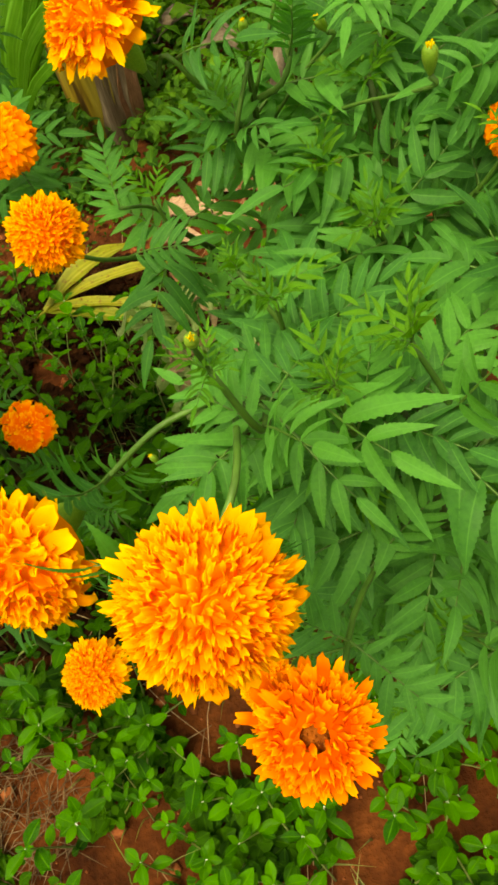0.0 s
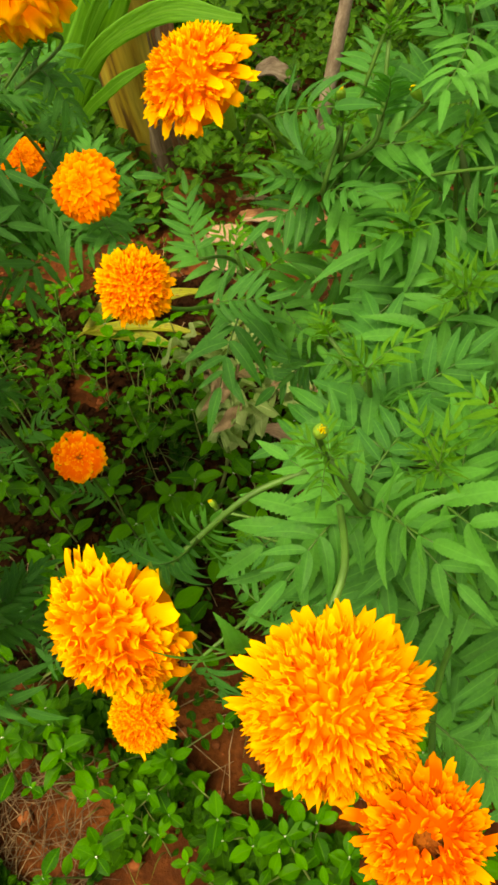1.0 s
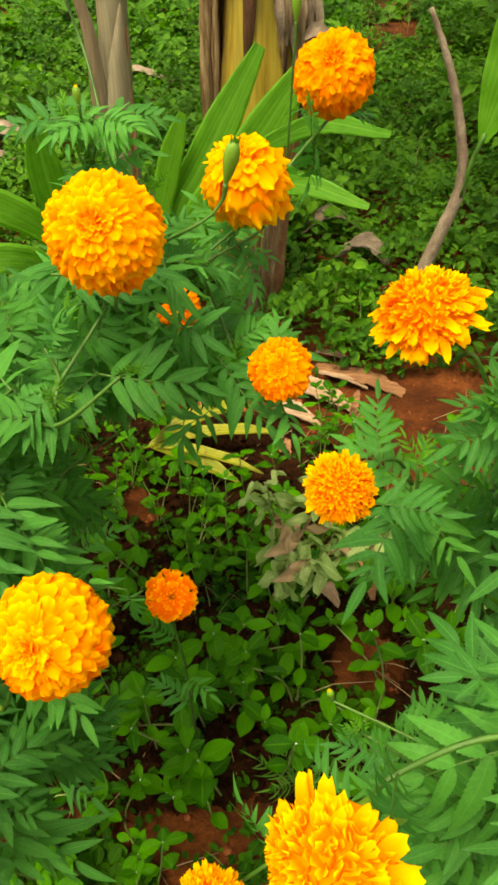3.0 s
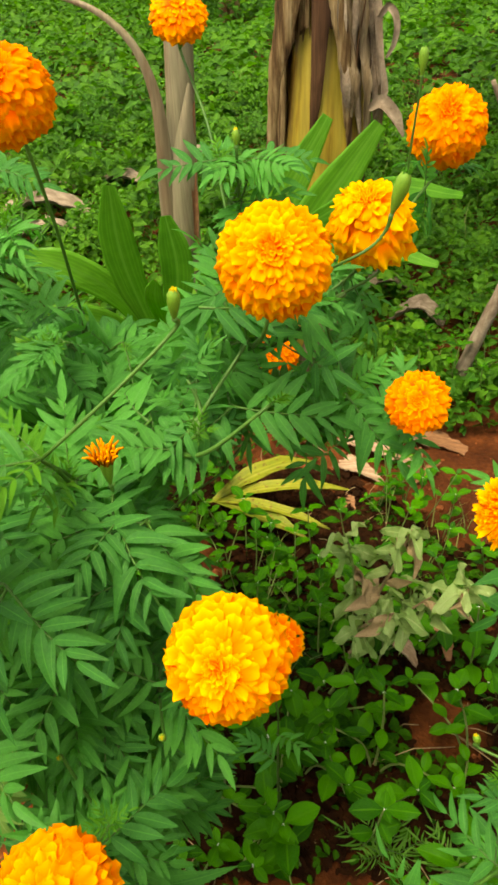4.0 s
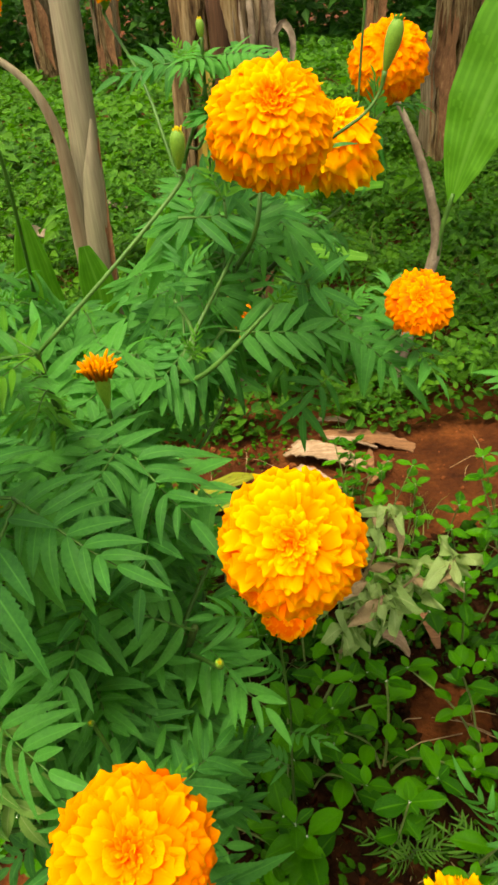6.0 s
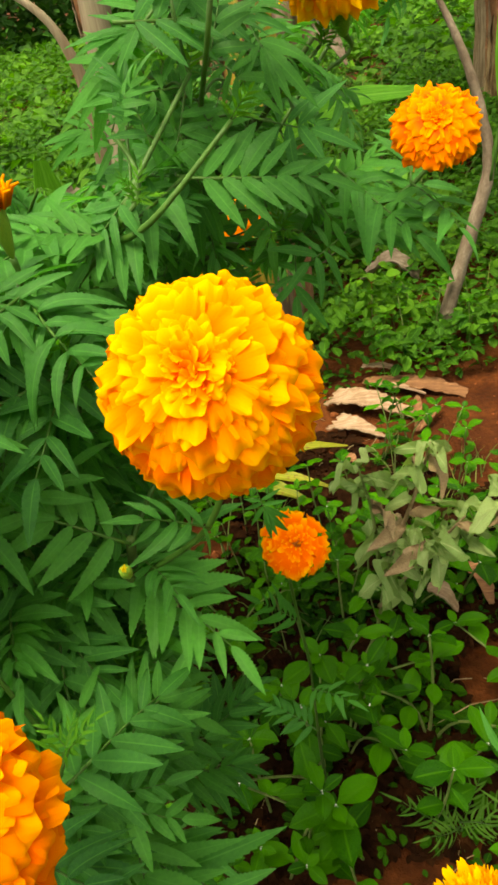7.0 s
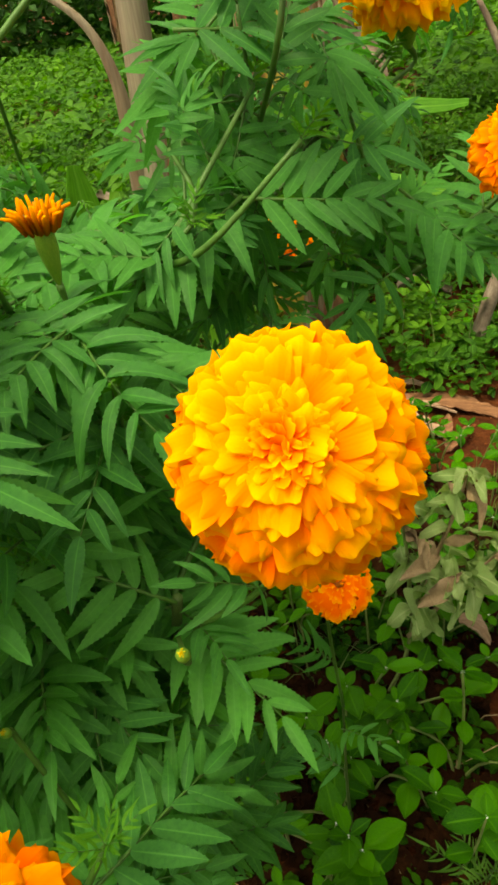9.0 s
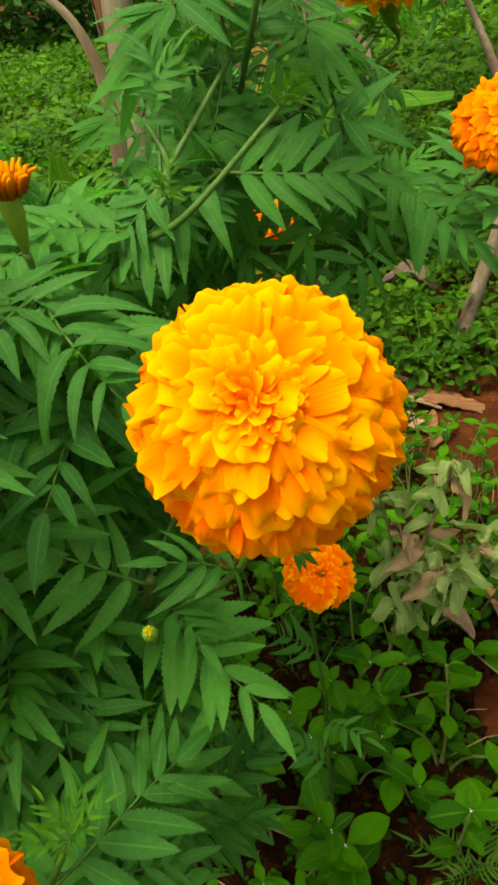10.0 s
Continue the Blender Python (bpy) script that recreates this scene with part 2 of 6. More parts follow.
FLESH = plain("banana_pseudostem", [(0.34, (0.030, 0.012, 0.005)), (0.41, (0.13, 0.07, 0.012)), (0.48, (0.30, 0.21, 0.020)), (0.62, (0.36, 0.29, 0.04)), (0.8, (0.25, 0.24, 0.05))], 6, 0.45, 0.002, (2.6, 2.6, 0.22), 40, 0.4, 0.4)
GREYSTEM = plain("grey_pseudostem", [(0.25, (0.085, 0.040, 0.020)), (0.40, (0.185, 0.130, 0.075)), (0.55, (0.250, 0.215, 0.135)), (0.8, (0.210, 0.225, 0.115))], 4, 0.45, 0.002, (3.0, 3.0, 0.13), 60, 0.3, 0.35)
UMBER = plain("dark_brown_sheath", [(0.3, (0.020, 0.009, 0.005)), (0.55, (0.085, 0.040, 0.018)), (0.8, (0.190, 0.105, 0.050))], 12, 0.7, 0.004, (5.0, 5.0, 0.22), 60, 0.8)
ASH = plain("ashen_dry_sheath", [(0.25, (0.048, 0.030, 0.013)), (0.45, (0.150, 0.108, 0.058)), (0.8, (0.34, 0.275, 0.180))], 12, 0.9, 0.006, (5.0, 5.0, 0.3), 70, 1.0)
SLAB = plain("weathered_sheath_litter", [(0.25, (0.10, 0.07, 0.045)), (0.5, (0.22, 0.17, 0.12)), (0.8, (0.38, 0.32, 0.24))], 8, 0.85, 0.004, (2, 10, 2), 60)

rng = random.Random(4)


def ground_height(x, y):
    """The plot rises gently away from its near edge, and is uneven."""
    v = Vector((x, y, 0))
    rise = 0.018 * min(max(y - 0.25, 0), 1.75)
    return rise + (0.018 * noise.noise(v * 2.1) + 0.008 * noise.noise(v * 7.0) + 0.004 * noise.noise(v * 19.0) if abs(x) < 12 and abs(y) < 20 else 0.0)


# ---------------------------------------------------------------- mesh helpers
class Shape:
    """Collects points, faces and their uv, and becomes one mesh."""

    def __init__(self):
        self.v, self.f, self.uv, self.mi = [], [], [], []

    def grid(self, rows, uvs=None, mat=0, close=False):
        base, nr, nc = len(self.v), len(rows), len(rows[0])
        for r in rows:
            self.v.extend([tuple(p) for p in r])
        for i in range(nr - 1):
            for j in range(nc if close else nc - 1):
                k = (j + 1) % nc
                self.f.append((base + i * nc + j, base + i * nc + k, base + (i + 1) * nc + k, base + (i + 1) * nc + j))
                w = nc if close else nc - 1
                u0, u1, v0, v1 = j / w, (j + 1) / w, i / (nr - 1), (i + 1) / (nr - 1)
                self.uv.extend([(u0, v0), (u1, v0), (u1, v1), (u0, v1)])
                self.mi.append(mat)

    def tube(self, pts, radii, sides=6, mat=0, cap=True):
        pts = [Vector(p) for p in pts]
        side = None
        rows = []
        for i, p in enumerate(pts):
            d = (pts[min(i + 1, len(pts) - 1)] - pts[max(i - 1, 0)]).normalized()
            if side is None:
                side = d.orthogonal().normalized()
            side = (side - d * side.dot(d)).normalized()
            up = d.cross(side)
            r = radii[i] if isinstance(radii, (list, tuple)) else radii
            rows.append([p + (side * math.cos(a) + up * math.sin(a)) * r for a in [2 * math.pi * k / sides for k in range(sides)]])
        if cap:
            rows = [[pts[0]] * sides] + rows + [[pts[-1]] * sides]
        self.grid(rows, mat=mat, close=True)

    def mesh(self, name, mats, smooth=True):
        me = bpy.data.meshes.new(name)
        me.from_pydata(self.v, [], self.f)
        lay = me.uv_layers.new(name="UVMap")
        lay.data.foreach_set("uv", [c for p in self.uv for c in p])
        for m in mats if isinstance(mats, (list, tuple)) else [mats]:
            me.materials.append(m)
        me.polygons.foreach_set("material_index", self.mi)
        me.polygons.foreach_set("use_smooth", [smooth] * len(me.polygons))
        me.update()
        return me


def part(name, mesh, parent, m=None, label=""):
    ob = new(name, mesh)
    ob.parent = parent
    if m is not None:
        ob.matrix_basis = m
    if label:
        ob["label"] = label
    return ob


def root(name, at, label, category, group="", kind=""):
    ob = new(name)
    ob.empty_display_size = 0.02
    ob.location = at
    return tagged(ob, label, category, group, kind)


def glide(pts, n=5):
    """A smooth line through the points (Catmull-Rom)."""
    p = [Vector(q) for q in pts]
    if len(p) == 2:
        return [p[0].lerp(p[1], k / n) for k in range(n + 1)]
    p = [p[0] * 2 - p[1]] + p + [p[-1] * 2 - p[-2]]
    out = []
    for i in range(1, len(p) - 2):
        for k in range(n):
            t = k / n
            a, b, c, d = p[i - 1 : i + 3]
            out.append(0.5 * ((2 * b) + (c - a) * t + (2 * a - 5 * b + 4 * c - d) * t * t + (3 * b - a - 3 * c + d) * t ** 3))
    return out + [p[-2]]


def frame_of(x, up, at):
    """A pose at a place whose x axis runs along x and whose z axis is near up."""
    x = Vector(x).normalized()
    y = Vector(up).cross(x)
    if y.length < 1e-3:
        y = x.orthogonal()
    y.normalize()
    m = Matrix((x, y, x.cross(y))).transposed().to_4x4()
    m.translation = at
    return m


# ---------------------------------------------------------------- leaves
def leaflet(s, at, ang, length, half, droop, fold, r, teeth=True, lift=0.0):
    """One lanceolate leaflet in the leaf's own plane, toothed, folded along its midrib and bending down."""
    n = 15
    rows = []
    ca, sa = math.cos(ang), math.sin(ang)
    twist = r.uniform(-0.5, 0.5)
    for i in range(n + 1):
        for step in ((0,) if i in (0, n) or not teeth else (0, 1)):
            t = i / n + (0.014 if step else 0)
            w = half * (math.sin(math.pi * min(1, t) ** 0.72) ** 0.85 if t < 1 else 0) + half * 0.02
            if step:
                w *= 0.80
            x = length * t
            z = lift * x - droop * length * t * t
            row = []
            for u in (-1, 0, 1):
                y = u * w
                zz = z + abs(u) * w * fold + u * w * twist * t
                row.append((at[0] + x * ca - y * sa, at[1] + x * sa + y * ca, at[2] + zz))
            rows.append(row)
    s.grid(rows)


def pinnate(pairs, width, seed, droop=0.5, spread=(64, 36), teeth=True, reach=0.41):
    """A feather-like leaf one unit long: a pale rachis with toothed leaflets in pairs and one at its end."""
    r = random.Random(seed)
    s = Shape()
    sag = lambda t: -droop * 0.22 * t * t
    axis = [(0.0 + t, 0.03 * math.sin(3 * t + seed), sag(t)) for t in [k / 8 for k in range(9)]]
    axis = [(x * 0.8, y, z) for x, y, z in axis]
    s.tube(axis, [0.013 - 0.0011 * k for k in range(9)], 5, mat=1)
    for k in range(pairs):
        t = 0.16 + 0.78 * k / (pairs - 0.4)
        prof = 0.55 + 0.6 * math.sin(math.pi * min(1, (0.22 + 0.72 * t)))
        x, z = 0.8 * t, sag(t)
        y = 0.03 * math.sin(3 * t + seed)
        for side in (1, -1):
            le = reach * prof * r.uniform(0.78, 1.15)
            a = radians(spread[0] + (spread[1] - spread[0]) * t + r.uniform(-13, 13)) * side
            leaflet(s, (x + r.uniform(-0.015, 0.015), y, z + 0.006), a, le, le * width * r.uniform(0.9, 1.1), droop * r.uniform(0.1, 1.1), r.uniform(0.05, 0.38), r, teeth, r.uniform(-0.2, 0.35))
    le = reach * r.uniform(0.85, 1.0)
    leaflet(s, (axis[-1][0], axis[-1][1], axis[-1][2]), r.uniform(-0.15, 0.15), le, le * width, droop * 0.6, 0.3, r, teeth, -0.2)
    return s.mesh("leaf", [LEAF, STEM])


def restyled(me, mat):
    c = me.copy()
    c.materials[0] = mat
    return c


def hand(seed, width=0.165, pairs=3, droop=0.5):
    """A hanging leaf one unit long, its broad toothed leaflets crowded at the end of a bare stalk like spread fingers."""
    r = random.Random(seed)
    s = Shape()
    axis = [(0.62 * t, 0.02 * math.sin(3 * t + seed), -0.05 * t * t) for t in [k / 5 for k in range(6)]]
    s.tube(axis, [0.013 - 0.0012 * k for k in range(6)], 5, mat=1)
    for k in range(pairs):
        t = 0.42 + 0.52 * k / pairs
        for side in (1, -1):
            le = (0.40 + 0.10 * k) * r.uniform(0.85, 1.15)
            a = radians(104 - 28 * k + r.uniform(-11, 11)) * side
            leaflet(s, (0.62 * t + r.uniform(-0.02, 0.02), 0, -0.05 * t * t + 0.005), a, le, le * width * r.uniform(0.9, 1.1), droop * r.uniform(0.2, 1.2), r.uniform(0.0, 0.3), r, True, r.uniform(-0.2, 0.25))
    leaflet(s, axis[-1], r.uniform(-0.2, 0.2), 0.56, 0.56 * width, droop * 0.6, 0.2, r, True, -0.1)
    return s.mesh("leaf", [LEAF, STEM])


HANDS = [hand(51, 0.115), hand(52, 0.105), hand(53, 0.130), hand(54, 0.110, 4), hand(55, 0.120, 3, 0.9)]
MATURE = [pinnate(5, 0.148, 1, 0.5, (66, 36), True, 0.35), pinnate(6, 0.138, 2, 0.7, (64, 36), True, 0.34), pinnate(6, 0.142, 3, 0.9, (64, 34), True, 0.34), pinnate(6, 0.138, 4, 0.35, (64, 36), True, 0.35), pinnate(5, 0.152, 5, 0.6, (68, 36), True, 0.36), pinnate(7, 0.130, 6, 0.5, (64, 36), True, 0.33), pinnate(6, 0.138, 7, 0.6, (70, 40), True, 0.35), pinnate(4, 0.150, 8, 0.8, (60, 34), True, 0.38)]
TENDER = [restyled(pinnate(4, 0.115, k, 0.6, (54, 28), True, 0.38), YOUNG) for k in (11, 12, 13)]
PALED = restyled(pinnate(5, 0.15, 21, 1.1), BLEACH)


def ovate(seed, mat, wide=0.36, wave=0.0, curl=0.5, n=8):
    """A simple oval leaf one unit long, with a short stalk."""
    s = Shape()
    rows = []
    for i in range(n + 1):
        t = i / n
        w = 0.012 if t < 0.1 else wide * math.sin(math.pi * ((t - 0.08) / 0.92) ** 0.92) ** 0.75 + 0.004
        row = []
        for u in (-1, -0.5, 0, 0.5, 1):
            z = 0.12 * t - curl * 0.42 * t * t + abs(u) * w * 0.38 - 0.10 * (u * u) * w
            z += wave * 0.10 * math.sin(9 * t + 3 * u + seed) * abs(u)
            row.append((t, u * w, z))
        rows.append(row)
    s.grid(rows)
    return s.mesh("leaf", mat)


OVAL = [ovate(k, WEED, 0.235 + 0.018 * (k % 4), 0.35, 0.12 + 0.14 * (k % 4)) for k in range(5)]
LIMP = [ovate(30 + k, WILT, 0.185 + 0.02 * k, 2.2, 0.6 + 0.6 * k, 14) for k in range(4)] + [ovate(36, STRAW, 0.22, 1.4, 1.7, 14)]


# ---------------------------------------------------------------- flower heads
def petal(s, theta, phi, R, half, reach, r, depth=0.30, spin=0.0, point=0.0, frill=0.05, flat=0.8, droop=0.0, n=7, m=11, neck=0.5):
    """One petal lying out over the head: it rises from the depth to the outside, broadens, and ends blunt and frilled (or pointed)."""
    st, ct, sp, cp = math.sin(theta), math.cos(theta), math.sin(phi), math.cos(phi)
    out = Vector((st * cp, st * sp, ct))
    down, side = Vector((ct * cp, ct * sp, -st)), Vector((-sp, cp, 0))
    along = down * math.cos(spin) + side * math.sin(spin)
    across = side * math.cos(spin) - down * math.sin(spin)
    ph, tw, cup = r.uniform(0, 6.3), r.uniform(-0.12, 0.12), r.uniform(-0.08, 0.20)
    rows = []
    for i in range(n + 1):
        t = i / n
        grow = neck + (1 - neck) * min(1, t / 0.62) ** 0.8
        w = half * grow * (1 - point * max(0, (t - 0.45) / 0.55) ** 1.1)
        lift = -depth * (1 - t) ** 1.35 - droop * max(0, t - 0.5) ** 2 * 4
        row = []
        for k in range(m):
            u = -1 + 2 * k / (m - 1)
            # corners of the blunt end are rounded off, its rim is notched and waved
            short = (1 - point) * half * (0.62 * (1 - math.sqrt(1 - 0.96 * u * u)) + 0.06 * math.sin(5.3 * u + ph) * (1 - abs(u) ** 4)) * t ** 3
            wave = frill * (math.sin(4.2 * u + ph * 1.7) + 0.2 * math.sin(8.7 * u + ph * 3.1)) * t ** 2.5 + tw * u * w * t - cup * half * u * u * (0.3 + 0.7 * t)
            row.append(out * (R + lift + wave) + along * (reach * (t - 1) - short) + across * (u * w))
        rows.append([(v.x, v.y, v.z * flat) for v in row])
    s.grid(rows)


def core(s, R, flat, hole=0.0):
    """The packed petal bases inside a head."""
    s.grid([[(R * math.sin(a) * math.cos(c), R * math.sin(a) * math.sin(c), R * flat * math.cos(a)) for c in [2 * math.pi * k / 14 for k in range(14)]] for a in [hole + 0.02, hole + 0.3, 0.8, 1.2, 1.6, 2.0]], close=True)
    # bases are deep in colour: their uv stays near the petal's root
    del s.uv[-5 * 14 * 4 :]
    s.uv.extend([(0.5, 0.35)] * (5 * 14 * 4))


def ball_head(seed, mat, flat=0.82, width=0.15, frill=0.035, rough=0.04, low=114, step=9.5, heart=54, dent=0.0):
    """A full double head one unit in radius: ring upon ring of broad blunt petals, a tuft of small folded ones in its middle."""
    r = random.Random(seed)
    s = Shape()
    th = low
    while th > 14:
        a = radians(th)
        wide = width * (0.62 + 0.38 * min(1, th / 62))
        k = max(5, round(2 * math.pi * math.sin(min(a, math.pi / 2)) / (wide * 1.62)))
        first = r.uniform(0, 6.3)
        for i in range(k):
            R = (0.97 + r.uniform(-rough, rough)) * (1 - dent * max(0, 1 - th / 42))
            petal(s, a + r.uniform(-0.05, 0.05), first + 2 * math.pi * (i + r.uniform(-0.22, 0.22)) / k, R, wide * r.uniform(0.85, 1.18), 0.42 * min(1, 0.3 + th / 50), r, r.uniform(0.22, 0.33), r.uniform(-0.22, 0.22), 0.0, frill * r.uniform(0.5, 1.5), flat, r.uniform(-0.01, 0.10))
        th -= step if th > 45 else step * 0.9
    core(s, 0.70 * (1 - 0.5 * dent), flat)
    for i in range(heart):
        petal(s, 0.02 + 0.30 * math.sqrt(i / heart), i * 2.4, r.uniform(0.90, 1.0) * (1 - 1.1 * dent), r.uniform(0.045, 0.075), 0.10, r, 0.16 * (1 - dent), r.uniform(-1.2, 1.2), 0.1, frill * 1.2, flat, 0.0, 4, 5)
    return s.mesh("petals", mat)


def quill_head(seed, mat, heart=0.0, rays=(20, 17, 13), flat=0.84, ray_long=1.0, ray_half=0.112, florets=600, tuft=0.052):
    """A ragged head one unit in radius: a dome of tiny ruffled florets, short pointed rays round its rim. heart: bare middle, radians."""
    r = random.Random(seed)
    s = Shape()
    for i in range(florets):
        t = (i + 0.5) / florets
        a = heart + (radians(84) - heart) * math.sqrt(t)
        petal(s, a + r.uniform(-0.06, 0.06), i * 2.39996 + r.uniform(-0.1, 0.1), r.uniform(0.85, 0.955), tuft * r.uniform(0.7, 1.3), r.uniform(0.04, 0.10), r, r.uniform(0.15, 0.23), r.uniform(-2.4, 2.4), 0.0, 0.05, flat, r.uniform(0.0, 0.08), 4, 5, 0.8)
    core(s, 0.71, flat, heart)
    # ragged florets that lean in over the bare heart
    for i in range(13 if heart else 0):
        petal(s, heart * r.uniform(0.75, 1.1), i * 2.4 + r.uniform(-0.5, 0.5), r.uniform(0.80, 0.93), tuft * r.uniform(0.5, 1.0), r.uniform(0.06, 0.12), r, r.uniform(0.15, 0.25), r.uniform(0, 6.3), r.uniform(0.1, 0.5), 0.05, flat, 0.0, 4, 5, 0.6)
    for k, th, lo in zip(rays, (97, 86, 72), (0.98, 1.02, 0.97)):
        first = r.uniform(0, 6.3)
        for i in range(k):
            reach = r.uniform(0.20, 0.34)
            petal(s, radians(th + r.uniform(-9, 9)), first + 2 * math.pi * (i + r.uniform(-0.35, 0.35)) / k, ray_long * lo * r.uniform(0.86, 1.06), ray_half * r.uniform(0.7, 1.2), reach, r, r.uniform(0.36, 0.55), r.uniform(-0.3, 0.3), r.uniform(0.12, 0.48), 0.04, flat, r.uniform(-0.05, 0.10), 6, 5, 0.75)
    return s.mesh("petals", mat)


def daisy_head(seed, mat):
    """A thin open head: rows of separate narrow petals round a brown heart."""
    r = random.Random(seed)
    s = Shape()
    for k, th, lo in ((19, 84, 1.0), (16, 70, 0.88), (15, 52, 0.72), (11, 36, 0.62)):
        first = r.uniform(0, 6.3)
        for i in range(k):
            petal(s, radians(th + r.uniform(-8, 8)), first + 2 * math.pi * (i + r.uniform(-0.25, 0.25)) / k, lo * r.uniform(0.9, 1.08), 0.095 * r.uniform(0.85, 1.15), 0.12, r, 0.62 * lo, r.uniform(-0.2, 0.2), r.uniform(0.45, 0.8), 0.03, 0.6, 0.05, 6, 5, 0.7)
    core(s, 0.42, 0.6)
    return s.mesh("petals", mat)


def disc_head(seed, mat):
    """A flat round head: four tiers of broad notched petals round a shallow middle, with short ragged florets in it."""
    r = random.Random(seed)
    s = Shape()
    for k, th, lo, wide, reach in ((15, 88, 1.0, 0.200, 0.50), (14, 74, 0.98, 0.190, 0.50), (12, 58, 0.93, 0.165, 0.42), (10, 42, 0.90, 0.130, 0.30)):
        first = r.uniform(0, 6.3)
        for i in range(k):
            petal(s, radians(th + r.uniform(-4, 4)), first + 2 * math.pi * (i + r.uniform(-0.18, 0.18)) / k, lo * r.uniform(0.96, 1.03), wide * r.uniform(0.88, 1.12), reach, r, 0.20, r.uniform(-0.15, 0.15), 0.0, 0.035, 0.40, r.uniform(0.0, 0.06))
    core(s, 0.72, 0.36)
    for i in range(26):
        petal(s, 0.10 + 0.42 * math.sqrt(i / 26), i * 2.4, r.uniform(0.76, 0.90), r.uniform(0.04, 0.08), 0.10, r, 0.14, r.uniform(-1.2, 1.2), 0.1, 0.05, 0.40, 0.0, 4, 5)
    return s.mesh("petals", mat)


def calyx_mesh(slim=1.0):
    """The green ribbed cup below a head, one unit long, its mouth at the top."""
    s = Shape()
    rows = []
    for z, rad in ((-1.0, 0.10), (-0.9, 0.16), (-0.7, 0.26), (-0.4, 0.34), (-0.1, 0.37), (0.0, 0.36), (0.05, 0.30)):
        rows.append([(slim * rad * (1 + 0.05 * (k % 2)) * math.cos(2 * math.pi * k / 16), slim * rad * (1 + 0.05 * (k % 2)) * math.sin(2 * math.pi * k / 16), z) for k in range(16)])
    rows.append([(0, 0, 0.02)] * 16)
    s.grid(rows, close=True)
    return s.mesh("calyx", CALYX)


def dome_mesh():
    """The seedy brown middle left bare in an old head."""
    r = random.Random(12)
    s = Shape()
    lump = lambda q: 1 + 0.30 * noise.noise(Vector((2 * math.cos(q), 2 * math.sin(q), 3.7)))
    s.grid([[(lump(q) * math.sin(a) * math.cos(q), lump(q) * math.sin(a) * math.sin(q), 0.7 * math.cos(a)) for q in [2 * math.pi * k / 16 for k in range(16)]] for a in [0.02, 0.4, 0.8, 1.2, 1.6, 2.1]], close=True)
    for i in range(60):
        a, q = 1.35 * math.sqrt(i / 60), i * 2.4
        d = Vector((math.sin(a) * math.cos(q), math.sin(a) * math.sin(q), math.cos(a) * 0.7))
        s.tube([d * 0.8, d * r.uniform(1.05, 1.35) + Vector((r.uniform(-0.1, 0.1), r.uniform(-0.1, 0.1), 0))], [0.085, 0.05], 5)
    return s.mesh("heart", HEART)


def bud_mesh(mat):
    """A closed bud one unit long: a swollen green cup with a tuft of folded petals at its mouth."""
    s = Shape()
    rows = []
    for z, rad in ((0, 0.06), (0.08, 0.11), (0.3, 0.20), (0.55, 0.27), (0.78, 0.26), (0.92, 0.18), (0.97, 0.08)):
        rows.append([(rad * (1 + 0.06 * (k % 2)) * math.cos(2 * math.pi * k / 14), rad * (1 + 0.06 * (k % 2)) * math.sin(2 * math.pi * k / 14), z) for k in range(14)])
    s.grid(rows, close=True)
    r = random.Random(3)
    for i in range(12):
        a, q = i * 2.4, 0.03 + 0.009 * i
        s.tube([(q * math.cos(a), q * math.sin(a), 0.8), (q * 1.3 * math.cos(a), q * 1.3 * math.sin(a), 0.98 + r.uniform(0, 0.1))], [0.05, 0.028], 5, mat=1)
    return s.mesh("bud", [CALYX, mat])


CUP, HEART_DOME = calyx_mesh(), dome_mesh()
BUDS = {"gold": bud_mesh(PALETIP), "rust": bud_mesh(RUST), "green": bud_mesh(YOUNG)}


# ---------------------------------------------------------------- marigold plants
CLEAR = [(Vector(c), d) for c, d in (((0.07, 0.03, 1.11), 0.17), ((-0.05, 0.05, 1.16), 0.17), ((-0.18, 0.02, 1.15), 0.18), ((-0.19, 0.05, 1.06), 0.17), ((-0.17, 0.11, 0.97), 0.145))]


def free(p, spare=0.0):
    return all((p - c).length > d + spare for c, d in CLEAR)


# clear gaps between the plants: from, to, half width
OPEN_LINES = [(Vector(a), Vector(c), d) for a, c, d in (((-0.10, 0.12, 1.0), (-0.193, 0.48, 0.586), 0.055), ((0.06, 0.05, 1.10), (-0.193, 0.48, 0.586), 0.05), ((-0.175, 0.13, 0.96), (-0.193, 0.48, 0.586), 0.045),
                                                          ((-0.15, 0.06, 1.16), (-0.226, 0.77, 0.755), 0.020), ((-0.20, 0.02, 1.12), (-0.226, 0.77, 0.755), 0.016), ((-0.17, 0.11, 0.96), (-0.232, 0.77, 0.760), 0.026), ((-0.0995, 0.064, 1.176), (-0.226, 0.77, 0.75), 0.034), ((-0.024, 0.048, 1.182), (-0.226, 0.77, 0.75), 0.034), ((-0.17, 0.10, 0.97), (-0.291, 0.382, 0.90), 0.03), ((-0.16, 0.04, 1.16), (-0.291, 0.382, 0.90), 0.03),
                                                          ((-0.13, 0.05, 1.17), (-0.30, 1.26, 0.09), 0.05), ((-0.17, 0.03, 1.17), (-0.25, 1.26, 0.09), 0.05), ((-0.17, 0.03, 1.17), (-0.05, 0.80, 0.33), 0.07), ((-0.17, 0.10, 0.97), (-0.07, 0.80, 0.33), 0.06))]


